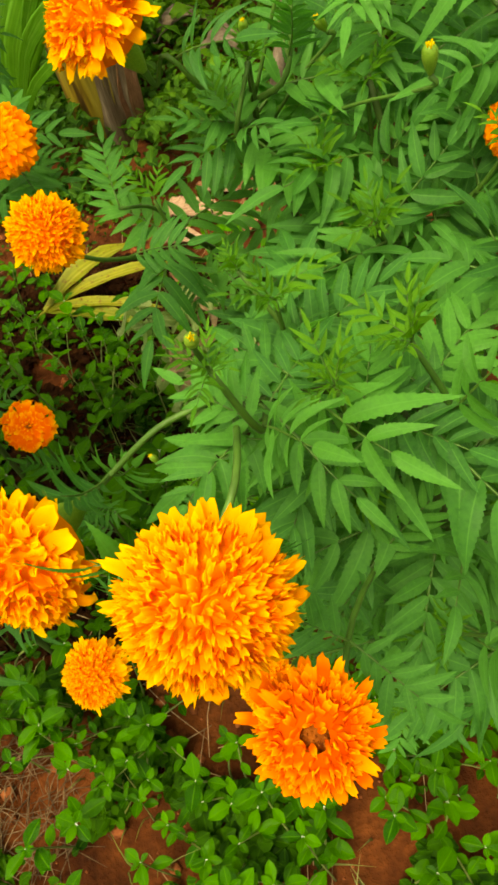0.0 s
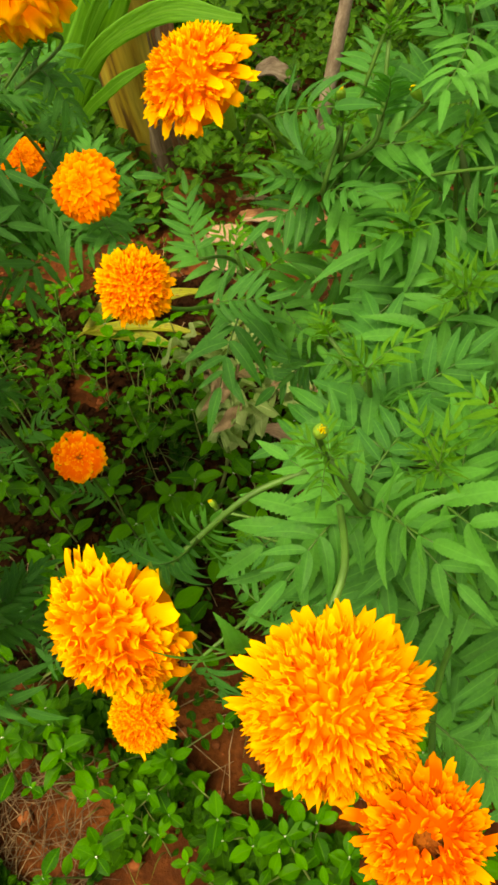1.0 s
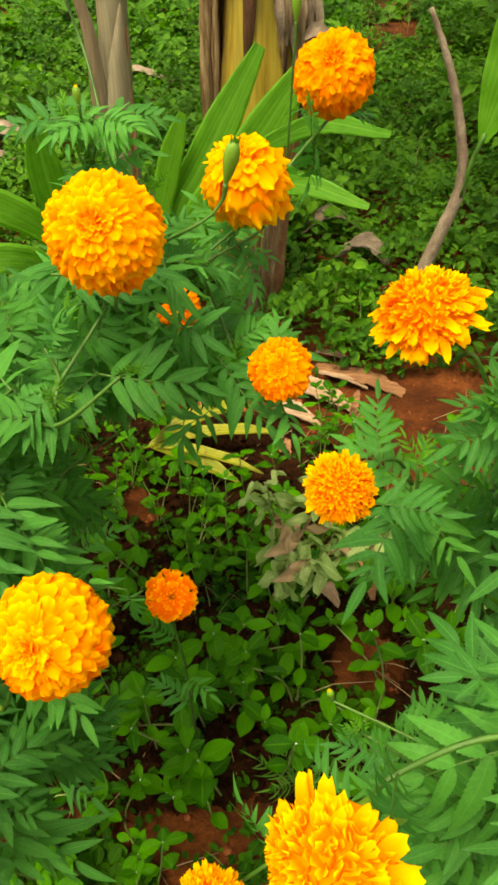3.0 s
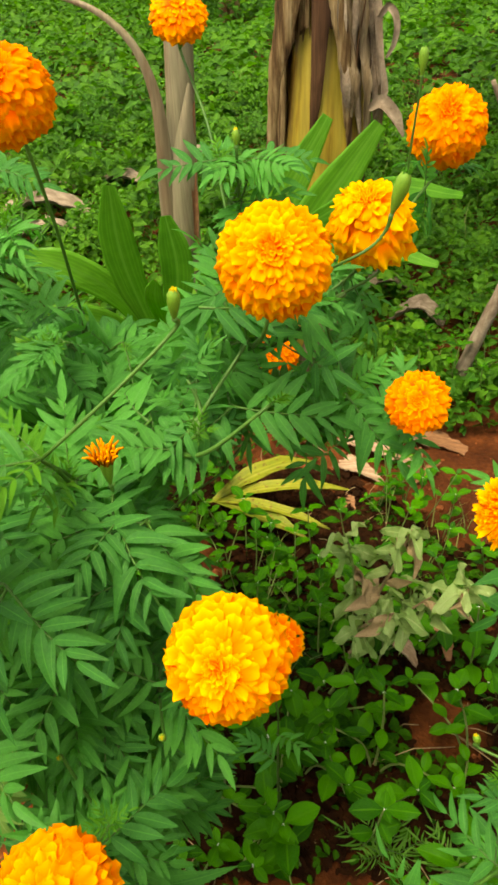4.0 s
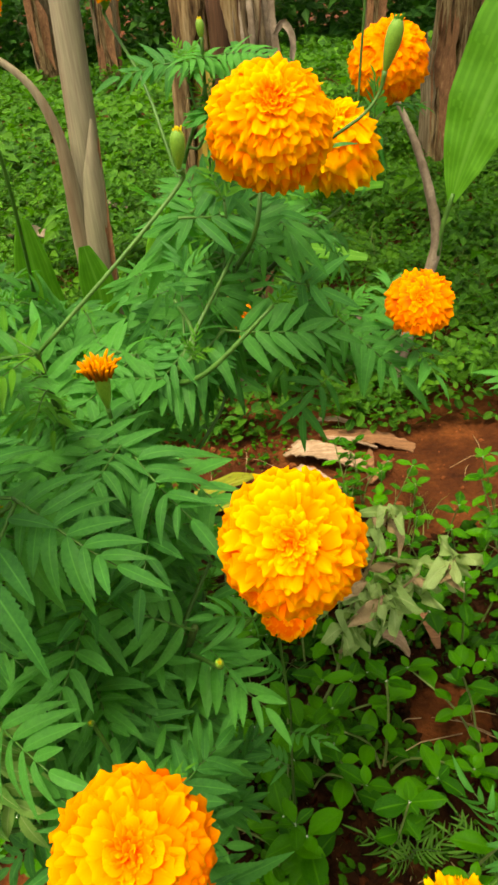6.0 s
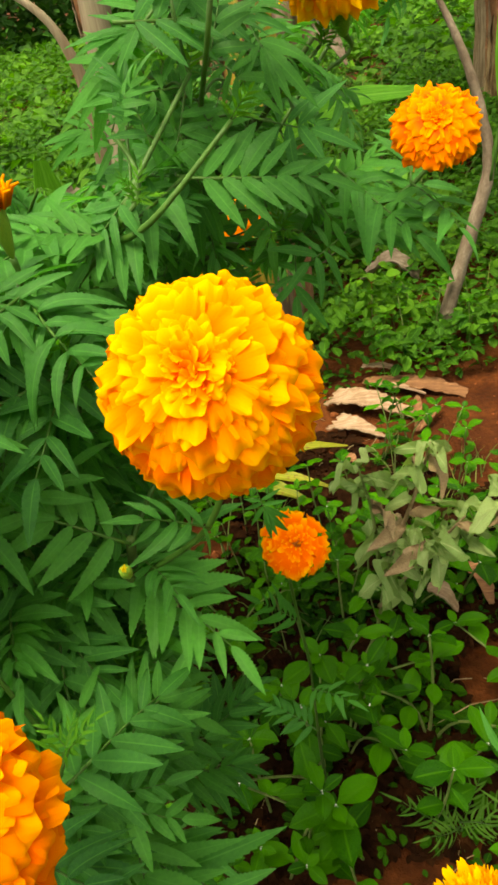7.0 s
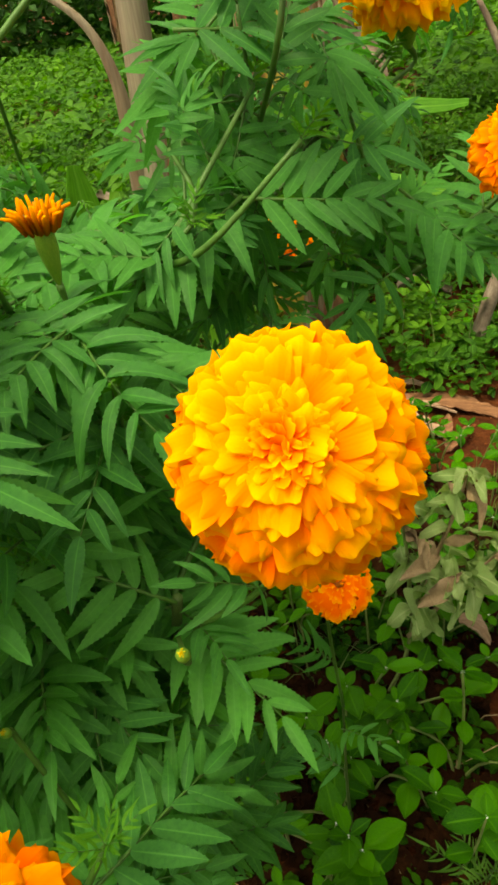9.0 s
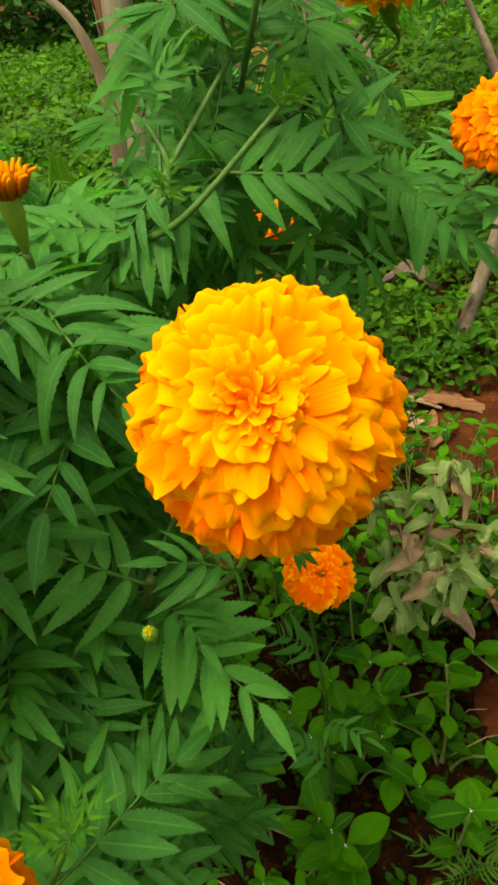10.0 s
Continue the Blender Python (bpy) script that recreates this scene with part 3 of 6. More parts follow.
OPEN_LINES += [(Vector(a), Vector(c), d) for a in ((-0.135, 0.045, 1.171), (-0.175, 0.012, 1.162)) for c, d in (((-0.36, 1.29, 0.10), 0.070), ((-0.22, 1.24, 0.10), 0.070), ((-0.12, 1.42, 0.10), 0.045))]
OPEN_LINES += [(Vector((-0.171, 0.021, 1.165)), Vector((-0.72, 1.70, 0.50)), 0.06), (Vector((-0.0995, 0.064, 1.176)), Vector((-0.72, 1.70, 0.50)), 0.06)]
OPEN_LINES += [(Vector((-0.1745, 0.125, 0.963)), Vector(c), d) for c, d in (((-0.585, 1.3, 0.798), 0.085), ((-0.612, 1.3, 0.858), 0.085), ((-0.545, 1.3, 0.740), 0.05))]
OPEN_LINES += [(Vector((0.07, 0.033, 1.122)), Vector(c), d) for c, d in (((-0.12, 1.45, 0.10), 0.030), ((0.10, 1.45, 0.08), 0.026), ((-0.28, 1.90, 0.30), 0.06), ((-0.28, 1.27, 0.10), 0.055))]


def off_line(q, a, c, d):
    """Whether q lies in the gap, nearer its line than d."""
    w = c - a
    t = (q - a).dot(w) / w.length_squared
    return 0 < t < 0.97 and (a + w * t - q).length < d * (0.35 + 0.65 * t)


class Marigold:
    def __init__(self, base, trunk, label, seed, thick=0.0055, top=2.0, scale=0.82):
        self.top, self.scale = top, scale
        self.at = Vector((base[0], base[1], ground_height(*base)))
        self.ob = root("marigold_plant", self.at, label, "marigold", "marigolds in the bed")
        self.r = random.Random(seed)
        self.lines, self.stalks = [], []
        self.stem([(base[0], base[1], self.at.z - 0.02), *trunk], thick, thick * 0.3, "woody green main stem")

    def near(self, p, drop=0.06):
        """The point on the stems that best carries a branch to p: close by, and a little lower."""
        p = Vector(p)
        best = min((q for line in self.lines for q in line), key=lambda q: (q - p).length + 2.0 * max(0, q.z - p.z + drop))
        return best.copy()

    def stem(self, pts, r0, r1, label="", n=5):
        line = glide(pts, n)
        s = Shape()
        k = len(line)
        s.tube([p - self.at for p in line], [r0 + (r1 - r0) * i / (k - 1) for i in range(k)], 7)
        part("stem", s.mesh("stem", WOODY if label or r0 > 0.0026 else STEM), self.ob, None, label)
        self.lines.append(line)
        return line

    def leaf(self, at, way, up, size, meshes=None):
        at, way = Vector(at), Vector(way).normalized()
        mid, tip = at + way * size * 0.6, at + way * size * 1.05
        if tip.z > self.top or not (free(at) and free(mid) and free(tip)):
            return False
        if any(off_line(q, *g) for g in OPEN_LINES for q in (mid, tip, at + way * size * 0.3)):
            return False
        size *= self.scale
        m = frame_of(way, up, at - self.at) @ Matrix.Diagonal((size, size, size, 1))
        part("leaf", self.r.choice(meshes or MATURE), self.ob, m)
        return True

    def shoot(self, tip, size=0.11, nodes=4, start=None, tender=True, bow=0.02):
        """A leafy side shoot that ends at tip: pairs of leaves, the next pair turned a quarter, a tuft of young ones at its end."""
        r = self.r
        tip = Vector(tip)
        start = Vector(start) if start else self.near(tip)
        mid = start.lerp(tip, 0.5) + Vector((r.uniform(-1, 1), r.uniform(-1, 1), -0.6)) * bow
        line = glide([start, mid, tip], 5)
        reach = 0
        axis = (line[-1] - line[-4]).normalized()
        axis = (axis + Vector((0, 0, 0.7))).normalized()
        turn = r.uniform(0, 3.1)
        length = (tip - start).length
        for k in range(nodes):
            f = 1 - min(0.85, (0.030 + (0.045 if nodes < 6 else 0.030) * k) / max(length, 0.05))
            at = max(1, min(len(line) - 1, round(f * (len(line) - 1))))
            q = line[at]
            side = axis.orthogonal().normalized()
            other = axis.cross(side)
            for h in (0, 1):
                a = turn + k * 1.57 + h * math.pi + r.uniform(-0.35, 0.35)
                rad = side * math.cos(a) + other * math.sin(a)
                lean = radians(min(100, 46 + 85 / nodes * k + r.uniform(-10, 14)))
                way = axis * math.cos(lean) + rad * math.sin(lean)
                if self.leaf(q, way, axis * 0.8 + Vector((0.0, -0.55, 0.25)), size * (0.74 + 0.48 / nodes * k) * r.uniform(0.8, 1.15)):
                    reach = max(reach, at)
        if tender:
            for h in range(6):
                a = turn + h * 1.05
                side = axis.orthogonal().normalized()
                rad = side * math.cos(a) + axis.cross(side) * math.sin(a)
                lean = radians(r.uniform(15, 62))
                if self.leaf(tip, axis * math.cos(lean) + rad * math.sin(lean), axis, size * r.uniform(0.19, 0.33), TENDER):
                    reach = len(line) - 1
        if reach:
            self.stem([line[0], line[max(1, reach // 2)], line[reach]] if reach > 1 else line[:2], 0.0022, 0.0012)

    def fan(self, at, size=0.10, leaves=5, hang=0.35, turn=0.0, sprout=True):
        """A node whose leaves spread to all sides and hang, with a small tuft of young ones."""
        r = self.r
        at = Vector(at)
        if not self.leaf_free(at):
            return
        grown = 0
        for k in range(leaves):
            a = turn + 2 * math.pi * (k + r.uniform(-0.25, 0.25)) / leaves
            way = Vector((math.cos(a), math.sin(a) - 0.25, r.uniform(-hang, 0.25 - hang * 0.4)))
            grown += self.leaf(at, way, (0, -0.55, 0.8), size * r.uniform(0.85, 1.2))
        for k in range(3 if sprout else 0):
            a = turn + 2.1 * k
            grown += self.leaf(at, (0.6 * math.cos(a), 0.6 * math.sin(a), 0.9), (0, -0.5, 0.8), size * r.uniform(0.3, 0.45), TENDER)
        if grown > 1:
            low = self.near(at, 0.03)
            self.stem([low, low.lerp(at, 0.5) + Vector((0, 0, -0.012)), at], 0.0011, 0.0008)

    def hanging(self, at, way, size):
        """One broad leaf that hangs from a thin stalk, its upper side to the open bed."""
        at, way = Vector(at), Vector(way)
        low = self.near(at, 0.0)
        if (low - at).length < 0.11:
            self.stem([low, low.lerp(at, 0.6) + Vector((0, 0, 0.004)), at], 0.0010, 0.0007, "", 3)
        turn = Vector((self.r.uniform(-0.3, 0.3), -0.85, 0.5))
        size *= self.r.uniform(1.2, 1.45) if at.x > -0.235 else self.r.uniform(0.95, 1.15)
        part("leaf", self.r.choice(HANDS), self.ob, frame_of(way, turn, at - self.at) @ Matrix.Diagonal((size, size, size, 1)))

    def leaf_free(self, q):
        return free(q) and not any(off_line(q, *g) for g in OPEN_LINES)

    def dress(self, every=0.07, size=0.10, low=0.15, lines=None):
        """Leaves in pairs up the stems."""
        r = self.r
        for line in lines or list(self.lines):
            gone, turn = 0.0, r.uniform(0, 3)
            for a, b in zip(line, line[1:]):
                gone += (b - a).length
                if gone > every and b.z > low:
                    gone, turn = 0.0, turn + 1.57
                    axis = (b - a).normalized()
                    side = axis.orthogonal().normalized()
                    for h in (0, 1):
                        c = turn + h * math.pi
                        rad = side * math.cos(c) + axis.cross(side) * math.sin(c)
                        way = rad + axis * r.uniform(0.1, 0.5) + Vector((0, 0, r.uniform(-0.1, 0.25)))
                        self.leaf(b, way, axis * 0.6 + Vector((0, -0.5, 0.5)), size * r.uniform(0.8, 1.2))

    def flower(self, at, axis, size, mesh, label, via=None, start=None, heart=False, cup=0.40, leaves=True):
        """A head of that width across on a stalk from the plant, swollen towards its green cup."""
        at, axis = Vector(at), Vector(axis).normalized()
        R = size / 2
        back = at - axis * R * 0.16
        neck = back - axis * R * (0.35 + cup * 2.0)
        start = Vector(start) if start else self.near(neck, 0.12)
        way = [start, *[Vector(v) for v in via or [start.lerp(neck, 0.55) + Vector((0, 0, -0.015))]], neck - axis * R * 0.5, neck]
        line = glide(way, 5)
        k = len(line)
        s = Shape()
        s.tube([p - self.at for p in line], [0.0015 + 0.0014 * max(0, i / (k - 1) - 0.75) * 4 for i in range(k)], 7)
        part("stem", s.mesh("stem", STEM), self.ob)
        self.stalks.append(line[: max(2, k - 6)])
        tilt = axis.to_track_quat("Z", "Y").to_matrix().to_4x4() @ Matrix.Rotation(self.r.uniform(0, 6), 4, "Z")
        m = Matrix.Translation(at - axis * R * 0.22 - self.at) @ tilt @ Matrix.Diagonal((R, R, R, 1))
        head = part("flower_head", mesh, self.ob, m, label)
        part("calyx", CUP, head, Matrix.Translation((0, 0, -0.02)) @ Matrix.Diagonal((0.75, 0.75, 0.35 + cup * 2.0, 1)), "green ribbed calyx")
        if heart:
            part("heart", HEART_DOME, head, Matrix.Diagonal((0.19, 0.19, 0.46, 1) if cup < 0.35 else (0.30, 0.30, 0.58, 1) if cup < 0.45 else (0.27, 0.27, 0.5, 1)), "dark brown heart")
        return head

    def bud(self, at, axis, size, kind="gold", via=None, start=None, label="small closed bud with a yellow tip", slim=0.8):
        at, axis = Vector(at), Vector(axis).normalized()
        low = at - axis * size * 0.5
        start = Vector(start) if start else self.near(low, 0.08)
        line = glide([start, *[Vector(v) for v in via or [start.lerp(low, 0.6)]], low - axis * size * 0.4, low], 4)
        k = len(line)
        s = Shape()
        s.tube([p - self.at for p in line], [0.0011 + 0.0008 * max(0, i / (k - 1) - 0.7) * 3 for i in range(k)], 6)
        part("stem", s.mesh("stem", STEM), self.ob)
        tilt = axis.to_track_quat("Z", "Y").to_matrix().to_4x4()
        part("bud", BUDS[kind], self.ob, Matrix.Translation(low - self.at) @ tilt @ Matrix.Diagonal((size * slim, size * slim, size, 1)), label)


# ---------------------------------------------------------------- the ground
def spread(lo, hi, near_lo, near_hi, step, grow=1.16):
    out = list(np.arange(near_lo, near_hi, step))
    d, p = step, near_hi
    while p < hi:
        out.append(p)
        d *= grow
        p += d
    out.append(hi)
    d, p = step, near_lo - step
    while p > lo:
        out.insert(0, p)
        d *= grow
        p -= d
    out.insert(0, lo)
    return [float(v) for v in out]


def ground():
    xs, ys = spread(-300, 300, -1.2, 1.0, 0.018), spread(-120, 500, 0.0, 2.3, 0.018)
    s = Shape()
    s.grid([[(x, y, ground_height(x, y)) for x in xs] for y in ys])
    tagged(new("ground", s.mesh("ground", SOIL)), "bare red-brown soil of a garden bed and plot", "ground", kind="structure")


ground()

# ---------------------------------------------------------------- the marigolds
R_BALL = [ball_head(k, GOLD, 0.94 + 0.02 * (k % 3), 0.138 + 0.007 * (k % 3), 0.030, 0.035, 114, 9.0, 60) for k in (1, 2, 3)]
S_BALL = [ball_head(k, SAFFRON, 0.92, 0.150 + 0.012 * (k % 3), 0.034) for k in (41, 42, 43)]
SUNNY = ball_head(7, LEMON, 1.12, 0.19, 0.06, 0.10, 110, 12.5)
DEEP = [ball_head(k, ORANGE, 0.64, 0.160, 0.045, 0.05, 102, 12, 70, 0.06) for k in (5, 6)]
WARM = ball_head(9, AMBER, 0.74, 0.200, 0.050, 0.05, 108, 12, 64, 0.08)
RAGGED = [quill_head(k, HONEY) for k in (21, 22, 23)]
SHAGGY = quill_head(24, LEMON, 0.0, (18, 17, 15), 0.90, 1.0, 0.118, 340, 0.075)
QUILLED = quill_head(26, LEMON, 0.0, (17, 15, 14), 0.86, 1.05, 0.115, 380, 0.052)
HOLLOW = quill_head(25, ORANGE, 0.29, (19, 17, 15), 0.75, 1.07, 0.11, 300, 0.075)
OPEN = daisy_head(31, AMBER)
FLAT = disc_head(33, GOLD)


def right_plant():
    """The plant whose leaves and drooping heads stand close on the near side."""
    p = Marigold((0.27, 0.34), [(0.235, 0.32, 0.30), (0.185, 0.27, 0.58), (0.142, 0.208, 0.77), (0.124, 0.232, 0.838), (0.085, 0.228, 0.872), (0.052, 0.204, 0.900)], "bushy marigold plant with drooping ragged golden heads on red soil", 11, top=0.975)
    p.stem([(0.185, 0.29, 0.58), (0.10, 0.28, 0.68), (0.088, 0.245, 0.80), (0.10, 0.25, 0.86)], 0.004, 0.0025)
    p.stem([(0.205, 0.30, 0.50), (0.21, 0.36, 0.68), (0.17, 0.40, 0.82), (0.15, 0.42, 0.90)], 0.004, 0.0022)
    hub = (0.052, 0.204, 0.900)
    p.flower((0.0415, 0.1049, 0.9431), (0.10, -0.66, 0.75), 0.0568, RAGGED[0], "large ragged golden marigold head, drooping", [(0.050, 0.160, 0.915)], hub)
    p.flower((-0.0413, 0.1576, 0.889), (-0.42, -0.80, 0.43), 0.0653, SHAGGY, "ragged golden-yellow marigold head seen from its side", [(0.014, 0.216, 0.881)], (0.042, 0.222, 0.886))
    p.flower((0.0621, 0.0805, 0.8906), (0.05, -0.42, 0.90), 0.0432, HOLLOW, "deep orange ragged head with a brown hollow heart", [(0.09, 0.16, 0.80), (0.07, 0.10, 0.84)], (0.16, 0.275, 0.70), True)
    p.flower((-0.112, 0.2083, 0.6119), (-0.15, -0.45, 0.88), 0.0566, RAGGED[2], "ragged golden marigold head low among the leaves", [(0.03, 0.30, 0.60), (-0.05, 0.25, 0.63)], (0.195, 0.30, 0.52))
    p.flower((0.0303, 0.1471, 0.7214), (-0.2, -0.4, 0.88), 0.0365, RAGGED[2], "ragged orange-gold head half hidden below others", None, (0.16, 0.275, 0.66))
    p.bud((0.048, 0.182, 0.964), (0.1, -0.5, 0.85), 0.011, "gold", None, hub)
    p.bud((0.023, 0.203, 0.652), (0, -0.2, 1), 0.016, "gold")
    p.bud((-0.035, 0.33, 0.70), (-0.3, 0, 1), 0.012, "gold", None, (0.10, 0.28, 0.68))
    for tip, size in (((0.050, 0.185, 0.945), 0.085), ((0.075, 0.275, 0.885), 0.12), ((0.092, 0.205, 0.900), 0.11), ((0.125, 0.215, 0.905), 0.12), ((0.135, 0.330, 0.870), 0.13),
                      ((0.118, 0.395, 0.865), 0.13), ((0.150, 0.425, 0.895), 0.11), ((0.095, 0.205, 0.815), 0.12), ((0.150, 0.290, 0.745), 0.13), ((0.100, 0.262, 0.780), 0.12),
                      ((0.170, 0.310, 0.600), 0.13), ((0.195, 0.235, 0.700), 0.13), ((0.205, 0.180, 0.640), 0.13), ((0.210, 0.280, 0.860), 0.13), ((0.215, 0.360, 0.880), 0.12),
                      ((-0.010, 0.320, 0.665), 0.10), ((0.060, 0.290, 0.620), 0.10), ((0.175, 0.190, 0.800), 0.12), ((0.135, 0.160, 0.720), 0.12), ((0.205, 0.120, 0.540), 0.11), ((0.06, 0.300, 0.885), 0.09), ((0.045, 0.24, 0.47), 0.10), ((0.085, 0.31, 0.43), 0.11), ((0.030, 0.37, 0.40), 0.10), ((0.105, 0.41, 0.46), 0.11), ((0.120, 0.20, 0.40), 0.10), ((0.070, 0.46, 0.36), 0.10)):
        p.shoot(tip, size, 3)
    p.dress(0.11, 0.10, 0.30)
    p.dress(0.06, 0.075, 0.5, p.stalks)


def far_right_plant():
    p = Marigold((0.17, 0.62), [(0.16, 0.60, 0.35), (0.13, 0.55, 0.62), (0.09, 0.48, 0.82), (0.085, 0.445, 0.91)], "tall marigold plant with budded tips and ragged golden heads", 12)
    p.stem([(0.14, 0.57, 0.55), (0.05, 0.50, 0.72), (0.01, 0.44, 0.82)], 0.0035, 0.002)
    p.stem([(0.14, 0.57, 0.55), (0.20, 0.52, 0.78), (0.165, 0.47, 0.94)], 0.0035, 0.002)
    p.stem([(0.15, 0.58, 0.45), (0.24, 0.50, 0.72), (0.235, 0.42, 0.94), (0.235, 0.40, 1.03)], 0.004, 0.003)
    p.flower((0.0054, 0.4574, 0.9505), (-0.35, -0.30, 0.89), 0.071, QUILLED, "ragged golden marigold head with shaggy rim petals", [(0.065, 0.47, 0.87), (0.040, 0.455, 0.92)], (0.10, 0.50, 0.80))
    p.flower((-0.0411, 0.3564, 0.8906), (0.15, -0.68, 0.70), 0.0454, RAGGED[0], "small ragged golden head with pointed petals", [(0.0, 0.43, 0.80), (-0.03, 0.39, 0.84)], (0.05, 0.50, 0.72))
    p.flower((0.222, 0.380, 0.875), (0.3, -0.6, 0.7), 0.034, DEEP[0], "orange marigold head half hidden by leaves")
    p.bud((0.086, 0.430, 0.936), (0, -0.3, 1), 0.012)
    p.bud((0.129, 0.438, 0.925), (-0.5, -0.3, 0.8), 0.014, "gold")
    p.bud((0.170, 0.365, 0.932), (-0.1, -0.2, 1), 0.018, "gold", None, None, "yellowish half-opened slender bud")
    p.bud((0.118, 0.462, 0.965), (0, -0.2, 1), 0.012, "green")
    for tip, size in (((0.086, 0.432, 0.918), 0.09), ((0.118, 0.464, 0.945), 0.10), ((0.066, 0.445, 0.885), 0.10), ((0.012, 0.419, 0.852), 0.10), ((0.160, 0.465, 0.955), 0.10), ((0.215, 0.450, 0.960), 0.12),
                      ((0.235, 0.400, 0.900), 0.12), ((0.190, 0.560, 0.870), 0.13), ((0.280, 0.520, 0.860), 0.13), ((0.110, 0.560, 0.760), 0.12), ((0.260, 0.440, 0.780), 0.12), ((0.060, 0.480, 0.700), 0.11), ((0.300, 0.620, 0.940), 0.12), ((0.200, 0.640, 0.980), 0.12)):
        p.shoot(tip, size, 3)
    # the single feathery leaf that stands free on the near side
    free_leaf = Vector((-0.013, 0.428, 0.846))
    p.stem([p.near(free_leaf), (0.005, 0.450, 0.825), free_leaf], 0.0016, 0.0011)
    part("leaf", MATURE[5], p.ob, frame_of((-0.03, 0.70, 0.72), (0.1, -0.72, 0.68), free_leaf - p.at) @ Matrix.Diagonal((0.054, 0.054, 0.054, 1)))
    p.dress(0.11, 0.10, 0.30)
    p.dress(0.06, 0.075, 0.5, p.stalks)


def left_plant():
    p = Marigold((-0.36, 0.43), [(-0.355, 0.42, 0.30), (-0.335, 0.40, 0.55), (-0.315, 0.385, 0.72), (-0.305, 0.365, 0.86)], "dense bushy marigold plant with full golden heads and deep green leaves", 13, top=0.875, scale=0.72)
    p.stem([(-0.335, 0.40, 0.55), (-0.28, 0.35, 0.66), (-0.25, 0.31, 0.76)], 0.004, 0.0022)
    p.stem([(-0.335, 0.40, 0.50), (-0.38, 0.33, 0.68), (-0.36, 0.28, 0.86)], 0.004, 0.0022)
    p.stem([(-0.345, 0.41, 0.45), (-0.30, 0.30, 0.56), (-0.28, 0.25, 0.66)], 0.004, 0.0022)
    p.flower((-0.1915, 0.2583, 0.8642), (0.04, -0.74, 0.67), 0.0686, R_BALL[0], "large full golden marigold head", [(-0.215, 0.315, 0.76)], (-0.26, 0.325, 0.72))
    p.flower((-0.2582, 0.1575, 0.8103), (0.18, -0.42, 0.88), 0.0632, S_BALL[0], "full orange-gold marigold head", [(-0.282, 0.220, 0.69)], (-0.285, 0.26, 0.64))
    p.flower((-0.3033, 0.2283, 1.0371), (0.18, -0.48, 0.86), 0.053, WARM, "broad orange-gold head with loose petals", [(-0.325, 0.265, 0.93), (-0.305, 0.235, 0.99)], (-0.36, 0.29, 0.84))
    p.flower((-0.3775, 0.207, 0.8403), (0.25, -0.60, 0.76), 0.0547, OPEN, "thin open orange head with narrow pointed petals", [(-0.39, 0.26, 0.78)], (-0.37, 0.30, 0.72), True, 0.46)
    p.bud((-0.291, 0.382, 0.882), (0.05, -0.15, 1), 0.030, "rust", None, (-0.31, 0.385, 0.78), "rusty half-opened bud in a long green cup", 0.52)
    tuft(p, (-0.2902, 0.380, 0.8975), 0.0100)
    p.bud((-0.327, 0.278, 0.879), (0.6, -0.3, 0.5), 0.016)
    p.bud((-0.352, 0.300, 0.900), (0.2, -0.3, 0.9), 0.014)
    p.bud((-0.230, 0.249, 0.800), (0.1, -0.5, 0.9), 0.010)
    p.bud((-0.300, 0.250, 0.760), (0.1, -0.5, 0.9), 0.008)
    for tip, size in (((-0.332, 0.419, 0.905), 0.12), ((-0.278, 0.366, 0.805), 0.12), ((-0.215, 0.385, 0.790), 0.095), ((-0.286, 0.354, 0.725), 0.12), ((-0.262, 0.340, 0.600), 0.11), ((-0.340, 0.300, 0.705), 0.12),
                      ((-0.362, 0.294, 0.920), 0.11), ((-0.343, 0.404, 0.840), 0.12), ((-0.327, 0.318, 0.725), 0.11), ((-0.285, 0.374, 0.812), 0.11), ((-0.325, 0.395, 0.755), 0.12), ((-0.302, 0.303, 0.785), 0.11),
                      ((-0.272, 0.296, 0.680), 0.11), ((-0.400, 0.350, 0.860), 0.13), ((-0.420, 0.280, 0.760), 0.13), ((-0.400, 0.220, 0.700), 0.12), ((-0.340, 0.220, 0.640), 0.11), ((-0.380, 0.420, 0.700), 0.12),
                      ((-0.265, 0.225, 0.735), 0.09), ((-0.410, 0.460, 0.880), 0.12), ((-0.440, 0.380, 0.940), 0.12), ((-0.255, 0.400, 0.700), 0.10), ((-0.321, 0.408, 0.832), 0.10), ((-0.311, 0.440, 0.788), 0.10), ((-0.318, 0.362, 0.810), 0.10), ((-0.295, 0.384, 0.767), 0.10), ((-0.301, 0.328, 0.785), 0.10), ((-0.286, 0.358, 0.729), 0.09), ((-0.307, 0.299, 0.773), 0.09), ((-0.295, 0.308, 0.729), 0.09), ((-0.333, 0.492, 0.822), 0.10), ((-0.314, 0.526, 0.775), 0.09), ((-0.470, 0.300, 0.860), 0.12), ((-0.350, 0.440, 0.590), 0.11)):
        p.shoot(tip, size, 5)
    worn = p.stem([p.near((-0.360, 0.257, 0.766)), (-0.360, 0.257, 0.766)], 0.0022, 0.0014)[-1]
    for k in range(3):
        p.leaf(worn, (-0.5 + 0.45 * k, -0.75, -0.75), (0, -0.5, 1), 0.10, [PALED])
    p.dress(0.07, 0.10, 0.28)
    p.dress(0.05, 0.075, 0.5, p.stalks)
    p.top = 1.02
